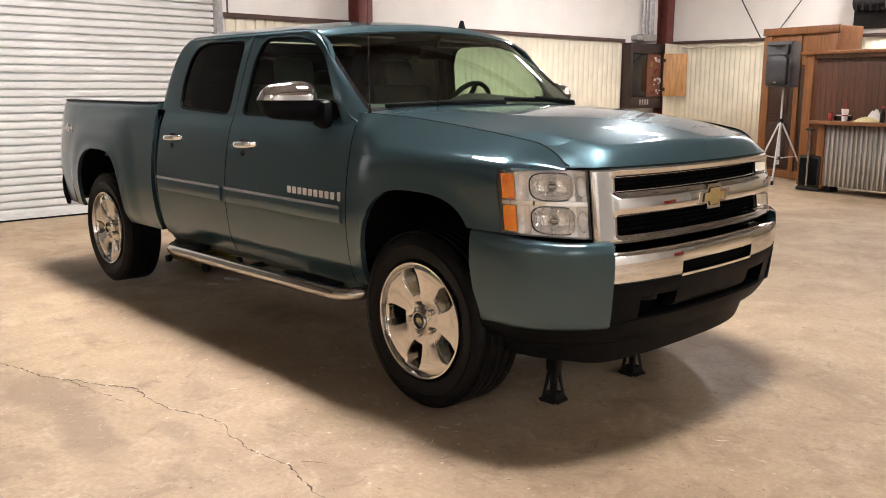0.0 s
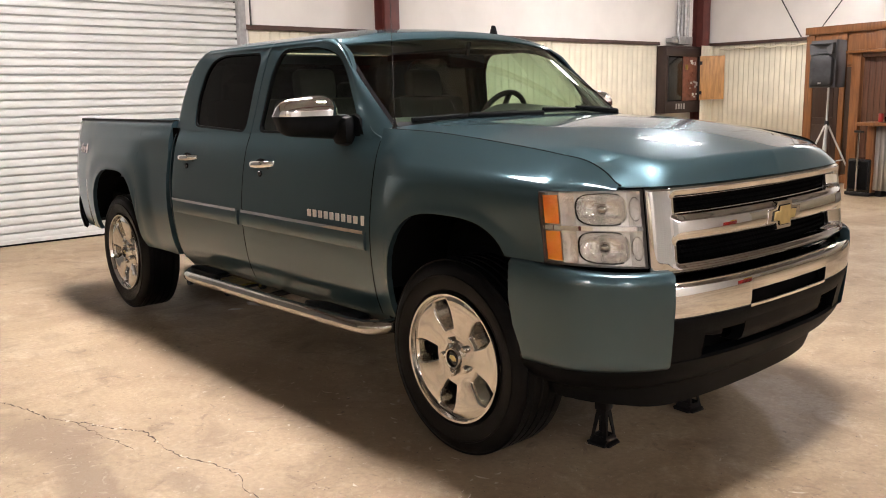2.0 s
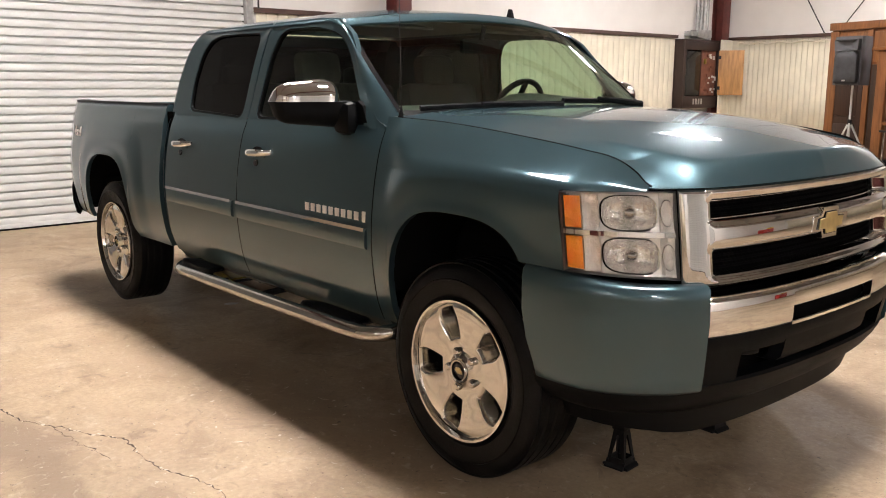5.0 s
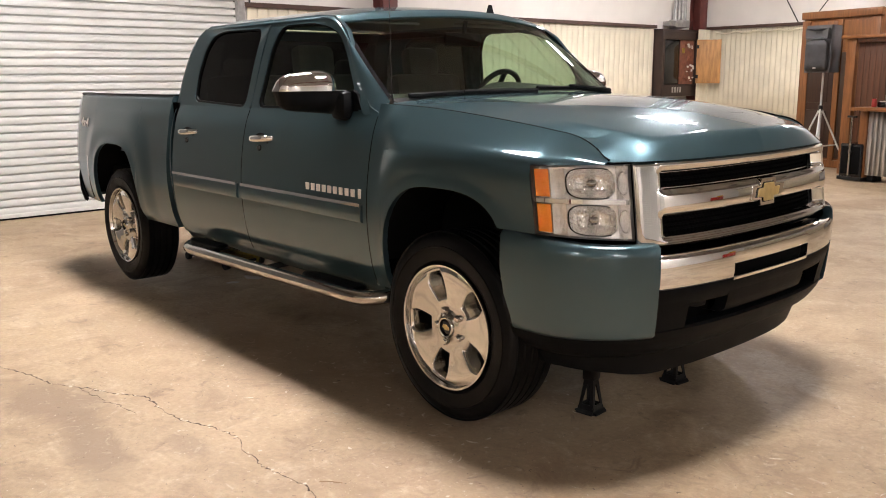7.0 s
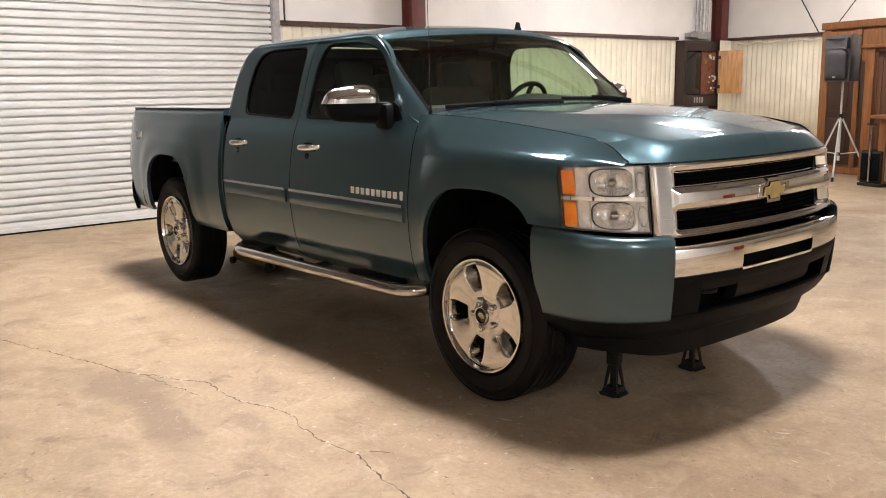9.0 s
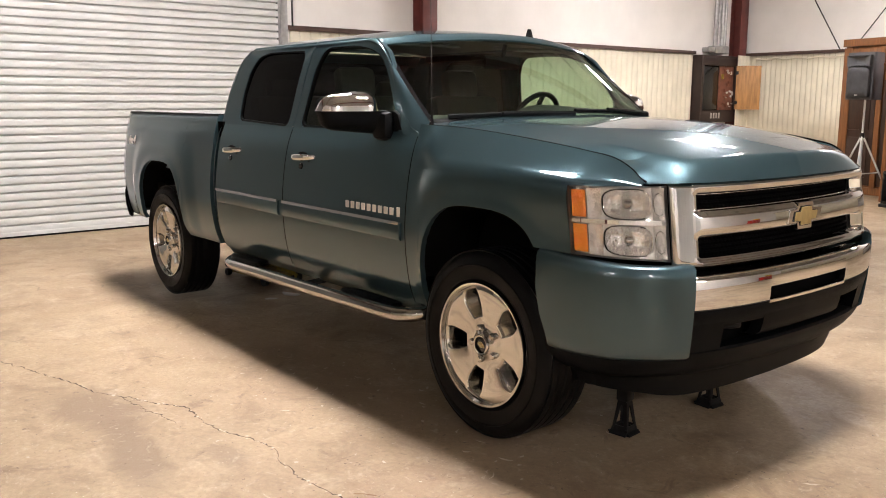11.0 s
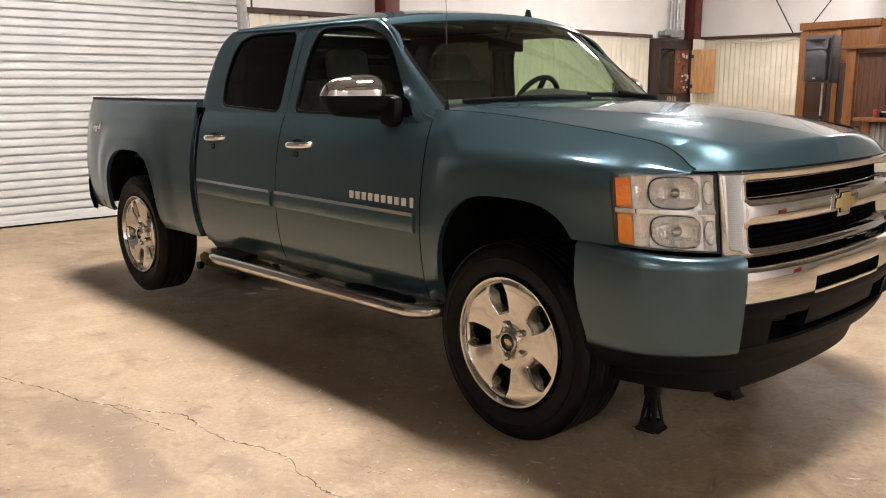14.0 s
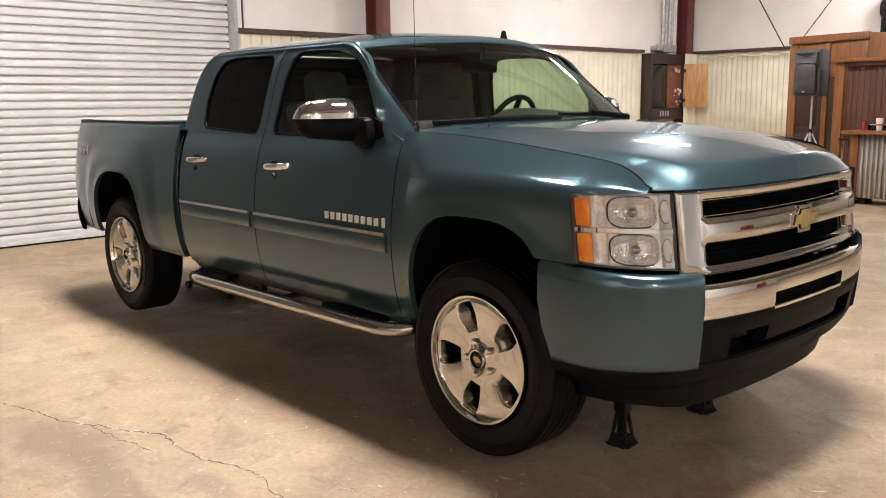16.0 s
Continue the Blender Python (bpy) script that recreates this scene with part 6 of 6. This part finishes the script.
hung_cable("wall_cable", [(float(x), WALL_Y - 0.06, 2.40 - 0.03 * math.sin((x + 7.2) * 7) ** 2) for x in np.linspace(-7.2, -4.2, 60)], 0.014, "beige cable sagging along the wainscot top", CREAM)
hung_cable("brace_rod", [(-6.22, WALL_Y - 0.07, 3.80), (-5.46, WALL_Y - 0.07, 2.52)], 0.012, "thin dark diagonal brace rod")
hung_cable("brace_rod", [(-5.19, WALL_Y - 0.07, 2.52), (-4.12, WALL_Y - 0.07, 3.93)], 0.010, "thin dark diagonal brace rod")
hung_cable("door_chain", [(WALL_X + 0.08, DOOR1 + 0.16, z) for z in (3.6, 2.62, 2.55, 2.50)], 0.012, "black pull chain beside the roll-up door")


# ---- loudspeaker on its stand ----
def speaker_stand(x, y):
    ob = thing("speaker_stand", "white metal tripod stand", "stand", at=(x, y, 0))
    part("pole", tube(bmesh.new(), [(0, 0, 0.30), (0, 0, 1.02)], 0.022, 12), DOORW, ob)
    part("inner_pole", tube(bmesh.new(), [(0, 0, 1.0), (0, 0, 1.60)], 0.016, 12), DOORW, ob)
    part("collar", tube(bmesh.new(), [(0, 0, 0.97), (0, 0, 1.05)], 0.034, 12), STANDK, ob)
    part("brace_hub", tube(bmesh.new(), [(0, 0, 0.38), (0, 0, 0.43)], 0.030, 12), STANDK, ob)
    for a in (-72, 48, 168):
        c, s_ = math.cos(radians(a)), math.sin(radians(a))
        lg = part("leg", tube(bmesh.new(), [(0.02 * c, 0.02 * s_, 0.99), (0.50 * c, 0.50 * s_, 0.03)], 0.015, 8), DOORW, ob)
        part("rubber_foot", tube(bmesh.new(), [(0.485 * c, 0.485 * s_, 0.06), (0.515 * c, 0.515 * s_, 0.006)], 0.022, 8), STANDK, lg)
        part("brace", tube(bmesh.new(), [(0.02 * c, 0.02 * s_, 0.405), (0.30 * c, 0.30 * s_, 0.43)], 0.009, 6), DOORW, ob)
    return ob


def loudspeaker(x, y, turn):
    ob = thing("loudspeaker", "dark grey plastic loudspeaker mounted on a tripod stand", "loudspeaker", at=(x, y, 1.56), turn=turn)
    GREYP = mat("charcoal_plastic", (0.075, 0.077, 0.083), 0.5, vary=0.2, scale=10)
    bm = bmesh.new()
    rows = []
    for z, k in ((0.0, 0.97), (0.02, 1.0), (0.68, 1.0), (0.715, 0.97)):
        rows.append([(xx * k * 1.08, yy, z) for xx, yy in ((-0.21, 0.0), (-0.20, -0.02), (0.20, -0.02), (0.21, 0.0), (0.205, 0.05), (0.13, 0.36), (0.11, 0.38), (-0.11, 0.38), (-0.13, 0.36), (-0.205, 0.05))])
    vs = grid(bm, rows, closed=True)
    bm.faces.new(vs[0])
    bm.faces.new(vs[-1])
    part("cabinet", bm, GREYP, ob, sharp=35)
    bm = bmesh.new()
    mouth = [(-0.185, -0.080), (0.185, -0.080), (0.195, 0.085), (-0.195, 0.085)]
    throat = [(-0.07, -0.055), (0.07, -0.055), (0.06, 0.045), (-0.06, 0.045)]
    rows = [[(xx, d, 0.585 + zz) for xx, zz in o] for o, d in ((mouth, -0.019), (mouth, -0.085), ([(xx * 0.93, zz * 0.90) for xx, zz in mouth], -0.085), (throat, -0.026), ([(xx * 0.9, zz * 0.9) for xx, zz in throat], -0.024))]
    vs = grid(bm, rows, closed=True)
    bm.faces.new(vs[-1])
    part("horn", bm, GREYP, ob, "dark horn mouth", sharp=30)
    bm = bmesh.new()
    out = rounded([(-0.185, 0.03), (0.185, 0.03), (0.185, 0.44), (0.12, 0.495), (-0.12, 0.495), (-0.185, 0.44)], 0.04)
    rows = [[(0.0 + xx * k, d, 0.25 + (zz - 0.25) * k) for xx, zz in out] for k, d in ((1.0, -0.018), (1.0, -0.072), (0.95, -0.084), (0.6, -0.096), (0.05, -0.10))]
    vs = grid(bm, rows, closed=True)
    bm.faces.new(vs[-1])
    part("grille", bm, mat("charcoal_speaker_mesh", (0.045, 0.046, 0.05), 0.55, 0.2, vary=0.4, scale=7, bump=0.4, bscale=220), ob, "charcoal perforated grille", sharp=40)
    part("name_plate", box(bmesh.new(), (0, -0.088, 0.07), (0.05, 0.006, 0.022), 0.001), GALV, ob)
    return ob


SPX, SPY = -3.63, 10.20
speaker_stand(SPX, SPY)
loudspeaker(SPX - 0.02, SPY - 0.17, -8)


# ---- wardrobe, bar and the things on it ----
def wardrobe(x, y, turn):
    ob = thing("wooden_wardrobe", "tall orange-brown wooden cabinet with dark panelled doors", "cabinet", at=(x, y, 0), turn=turn)
    W, D, H = 1.44, 0.60, 2.55
    part("carcass", box(bmesh.new(), (0, D / 2 + 0.02, H / 2), (W, D, H - 0.02), 0.01), WOOD, ob)
    for xx in (-W / 2 + 0.08, W / 2 - 0.08, 0.0):
        part("stile", box(bmesh.new(), (xx, 0.0, H / 2 - 0.03), (0.16 if xx else 0.10, 0.04, H - 0.22), 0.006), WOOD, ob)
    part("top_rail", box(bmesh.new(), (0, -0.005, H - 0.06), (W + 0.04, 0.06, 0.12), 0.01), WOOD, ob)
    part("bottom_rail", box(bmesh.new(), (0, 0.0, 0.07), (W, 0.04, 0.12), 0.006), WOOD, ob)
    for xx in (-0.345, 0.345):
        dr = part("cabinet_door", box(bmesh.new(), (xx, 0.008, 1.02), (0.56, 0.03, 1.72), 0.006), BWOOD, ob, "dark panelled door")
        for z, h in ((0.62, 0.66), (1.42, 0.70)):
            part("door_panel", box(bmesh.new(), (xx, -0.012, z), (0.40, 0.02, h), 0.012), BWOOD, dr)
        part("upper_panel", box(bmesh.new(), (xx, 0.008, 2.15), (0.56, 0.03, 0.46), 0.006), WOOD, ob)
    return ob


wardrobe(-3.74, 10.92, -13)


def bar_counter(x, y, turn):
    ob = thing("bar_counter", "bar with wooden top and grey corrugated metal front", "bar", at=(x, y, 0), turn=turn)
    L = 4.2
    part("counter_top", box(bmesh.new(), (L / 2 - 0.01, 0.06, 1.045), (L + 0.26, 0.62, 0.05), 0.008), WOOD, ob, "worn wooden top")
    part("carcass", box(bmesh.new(), (L / 2, 0.16, 0.56), (L, 0.30, 0.92), 0.004), DWOOD, ob)
    part("corner_post", box(bmesh.new(), (-0.06, 0.02, 0.54), (0.12, 0.12, 0.96), 0.006), WOOD, ob)
    corrugated("metal_front", (0.0, -0.005, 0), (L, -0.005, 0), 0.10, 1.015, 0.076, 0.018, GREYM, (0, -1, 0), ob, "grey corrugated metal")
    for xx in (0.05, 1.5, 2.9, 4.1):
        part("foot", box(bmesh.new(), (xx, 0.15, 0.055), (0.10, 0.2, 0.10), 0.004), STANDK, ob)
    return ob


BAR = (-2.54, 9.40, -13)
bar_counter(*BAR)


def on_bar(u, v, z=0.0):
    a = radians(BAR[2])
    return BAR[0] + u * math.cos(a) - v * math.sin(a), BAR[1] + u * math.sin(a) + v * math.cos(a), z


def back_screen():
    p = on_bar(-0.87, 0.62)
    ob = thing("plank_screen", "dark wooden plank screen behind the bar", "screen", at=p, turn=BAR[2])
    L = 4.6
    part("post", box(bmesh.new(), (0.06, 0, 1.03), (0.16, 0.10, 2.06), 0.006), WOOD, ob)
    part("cap_rail", box(bmesh.new(), (L / 2, -0.01, 2.085), (L + 0.2, 0.16, 0.05), 0.008), WOOD, ob)
    part("inner_rail", box(bmesh.new(), (L / 2 + 0.15, -0.02, 2.03), (L - 0.02, 0.06, 0.06), 0.004), DWOOD, ob)
    part("side_panel", box(bmesh.new(), (0.02, 0.35, 1.0), (0.06, 0.60, 1.98), 0.004), DWOOD, ob)
    bm = bmesh.new()
    box(bm, (0, 0, 1.0), (0.094, 0.022, 1.98), 0.004)
    first = part("plank", bm, DWOOD, ob)
    first.matrix_basis = pose(0.20, 0.02, 0.01)
    for k in range(1, 45):
        o = new("plank", first.data)
        o.parent = ob
        o.matrix_basis = pose(0.20 + 0.098 * k, 0.02 + random.uniform(-0.002, 0.002), 0.01)


back_screen()
TOPZ = 1.072
CUPW = mat("white_foam", (0.80, 0.78, 0.76), 0.6, vary=0.05)
REDP = mat("red_plastic", (0.40, 0.03, 0.03), 0.35, vary=0.2)
cup = thing("foam_cup", "white foam cup with a red straw on the bar", "cup", at=on_bar(0.337, -0.08, TOPZ))
part("cup_body", lathe(bmesh.new(), [(0.002, 0.002), (0.034, 0.0), (0.036, 0.01), (0.050, 0.17), (0.053, 0.172), (0.050, 0.174), (0.002, 0.168)], 28, "z"), CUPW, cup)
part("straw", tube(bmesh.new(), [(0.0, 0.0, 0.10), (0.012, 0.004, 0.27)], 0.005, 8), REDP, cup)
part("red_band", lathe(bmesh.new(), [(0.0425, 0.07), (0.0435, 0.072), (0.0445, 0.088), (0.0435, 0.09)], 28, "z"), REDP, cup)
can = thing("drink_can", "small red can on the bar", "can", at=on_bar(0.11, -0.08, TOPZ))
part("can_body", lathe(bmesh.new(), [(0.002, 0.0), (0.028, 0.0), (0.033, 0.008), (0.033, 0.105), (0.027, 0.118), (0.002, 0.114)], 24, "z"), REDP, can)
part("can_lid", lathe(bmesh.new(), [(0.002, 0.119), (0.026, 0.119), (0.028, 0.123), (0.025, 0.124)], 24, "z"), STEEL, can)
tray = thing("black_tray", "small black tray on the bar", "tray", at=on_bar(0.22, 0.06, TOPZ))
part("tray_body", box(bmesh.new(), (0, 0, 0.035), (0.22, 0.12, 0.07), 0.006), GLOSSK, tray)
part("tray_paper", box(bmesh.new(), (0, 0, 0.078), (0.18, 0.10, 0.014), 0.003), PAPER, tray)


def heap(name, material, at, sx, sy, h, seed, lab, cat):
    rnd = random.Random(seed)
    bm = bmesh.new()
    rows = []
    for k in np.linspace(1, 0.05, 7):
        rows.append([(sx * k * math.cos(a) * (1 + 0.2 * math.sin(3 * a + seed)), sy * k * math.sin(a), h * (1 - k**2) * (0.8 + 0.35 * rnd.random()) + 0.002) for a in np.linspace(0, 2 * math.pi, 18, endpoint=False)])
    vs = grid(bm, rows, closed=True)
    bm.faces.new(vs[-1])
    bm.faces.new(vs[0])
    ob = part(name, bm, material, None, sharp=25)
    ob.matrix_basis = pose(*at)
    return tagged(ob, lab, cat)


YCLOTH = mat("pale_yellow_cloth", (0.62, 0.55, 0.28), 0.8, vary=0.2, scale=20)
heap("yellow_cloth", YCLOTH, on_bar(0.66, -0.06, TOPZ), 0.17, 0.12, 0.065, 2, "crumpled pale yellow cloth on the bar", "cloth")
heap("paper_bag", PAPER, on_bar(0.70, 0.10, TOPZ), 0.12, 0.09, 0.16, 4, "crumpled white paper bag on the bar", "bag")
heap("paper_bag", PAPER, on_bar(1.04, 0.14, TOPZ), 0.16, 0.10, 0.15, 6, "crumpled white paper bag on the bar", "bag")
bt = thing("spray_bottle", "dark bottle standing on the bar", "bottle", at=on_bar(0.93, -0.10, TOPZ))
part("bottle_body", lathe(bmesh.new(), [(0.002, 0.0), (0.032, 0.0), (0.034, 0.01), (0.034, 0.12), (0.016, 0.16), (0.013, 0.20), (0.002, 0.20)], 20, "z"), GLOSSK, bt)
part("bottle_cap", lathe(bmesh.new(), [(0.015, 0.195), (0.016, 0.20), (0.016, 0.225), (0.002, 0.228)], 16, "z"), REDP, bt)

amp = thing("amplifier_case", "black wheeled amplifier case with a silver handle", "case", at=on_bar(-0.20, 0.10, 0.0), turn=BAR[2])
part("case_body", box(bmesh.new(), (0, 0, 0.29), (0.36, 0.34, 0.50), 0.02), GLOSSK, amp)
part("case_base", box(bmesh.new(), (0, 0, 0.035), (0.40, 0.36, 0.05), 0.008), STANDK, amp)
part("front_grille", box(bmesh.new(), (0, -0.174, 0.30), (0.30, 0.012, 0.40), 0.004), MESHK, amp)
part("pull_handle", tube(bmesh.new(), [(0.0, -0.20, 0.08), (0.0, -0.20, 0.92)], 0.013, 8), STEEL, amp)
part("handle_grip", tube(bmesh.new(), [(-0.07, -0.20, 0.93), (0.07, -0.20, 0.93)], 0.016, 8), STANDK, amp)
part("handle_clip", box(bmesh.new(), (0.0, -0.19, 0.42), (0.05, 0.04, 0.04)), STANDK, amp)
heap("plastic_bag", PAPER, (-4.1, 10.25, 0.003), 0.25, 0.12, 0.05, 9, "flat white plastic bag on the floor", "bag")
# machine on the wall over the wardrobe
wm = thing("wall_winch", "black hoist motor fixed high on the wall", "motor", at=(-3.35, WALL_Y - 0.02, 3.0))
part("motor_body", tube(bmesh.new(), [(-0.25, -0.25, 0.05), (0.30, -0.25, 0.05)], 0.15, 18), STANDK, wm)
part("gear_case", box(bmesh.new(), (0.05, -0.22, 0.32), (0.46, 0.30, 0.34), 0.03), GLOSSK, wm)
part("mount_plate", box(bmesh.new(), (0.05, -0.02, 0.1), (0.8, 0.04, 1.0), 0.006), STANDK, wm)
for k in range(4):
    part("cooling_rib", box(bmesh.new(), (-0.18 + 0.12 * k, -0.25, 0.05), (0.02, 0.34, 0.34), 0.01), STANDK, wm)
lv = thing("wall_louvre", "grey metal louvre beside the hoist motor", "louvre", at=(-2.1, WALL_Y - 0.03, 3.0))
part("louvre_frame", box(bmesh.new(), (0, 0, 0), (1.3, 0.05, 1.5), 0.004), GALV, lv)
for k in range(17):
    part("louvre_slat", box(bmesh.new(), (0, -0.04, -0.68 + 0.085 * k), (1.2, 0.02, 0.07), 0, pose(0, 0, 0, 25, 0, 0)), GALV, lv)

# ---- tool chest by the front wall, seen in the chrome ----
TOOLRED = mat("red_enamel", (0.45, 0.025, 0.018), 0.3, coat=0.5, vary=0.2, scale=5)
TOOLYEL = mat("yellow_plastic", (0.75, 0.48, 0.04), 0.45, vary=0.15, scale=8)
chest = thing("tool_chest", "red steel tool chest with drawers by the wall", "tool chest", at=(9.6, 9.2, 0), turn=-90)
part("chest_body", box(bmesh.new(), (0, 0, 0.56), (0.95, 0.48, 0.88), 0.01), TOOLRED, chest)
for k, (z, dh) in enumerate(((0.24, 0.20), (0.46, 0.18), (0.63, 0.12), (0.77, 0.12), (0.90, 0.10))):
    dr = part("drawer", box(bmesh.new(), (0, -0.247, z), (0.88, 0.016, dh), 0.005), TOOLRED, chest)
    part("drawer_pull", box(bmesh.new(), (0, -0.262, z + dh / 2 - 0.02), (0.80, 0.018, 0.016), 0.004), GALV, dr)
for i in (-1, 1):
    for j in (-1, 1):
        cs = part("caster", lathe(bmesh.new(), [(0.005, -0.016), (0.055, -0.016), (0.057, 0.0), (0.055, 0.016), (0.005, 0.016)], 18), STANDK, chest)
        cs.matrix_basis = pose(0.40 * i, 0.17 * j, 0.059)
case = thing("tool_case", "yellow plastic tool case on the red chest", "case", at=(9.6, 9.55, 1.0), turn=-90)
part("case_body", box(bmesh.new(), (0, 0, 0.14), (0.42, 0.30, 0.27), 0.03), TOOLYEL, case)
part("case_handle", tube(bmesh.new(), [(-0.08, 0, 0.27), (-0.07, 0, 0.32), (0.07, 0, 0.32), (0.08, 0, 0.27)], 0.012, 8), STANDK, case)

# ---- lamps ----
LAMP = glow("lamp_diffuser", (1.0, 0.925, 0.908), 170)


def ceiling_lamp(x, y, lab="unseen white lamp placed to light the hall, on two ceiling rods"):
    ob = thing("ceiling_lamp", lab, "lamp", "ceiling lamps", at=(x, y, HIGH - 0.35))
    part("housing", box(bmesh.new(), (0, 0, 0.04), (0.76, 0.76, 0.06), 0.01), WHITEW, ob)
    part("diffuser", box(bmesh.new(), (0, 0, -0.004), (0.70, 0.70, 0.02), 0.004), LAMP, ob)
    for k in (-0.2, 0.2):
        part("hanger_rod", tube(bmesh.new(), [(0, k, 0.06), (0, k, 0.36)], 0.006, 6), GALV, ob)
    return ob


# none is in view; the last five are added fill for walls, chrome and paint
for x, y in ((-4.4, -0.2), (-2.2, -0.3), (1.0, -0.2), (9.3, 2.6), (9.7, -5.8), (-4.5, 8.2), (-2.2, 11.8), (4.8, -9.9)):
    ceiling_lamp(x, y)
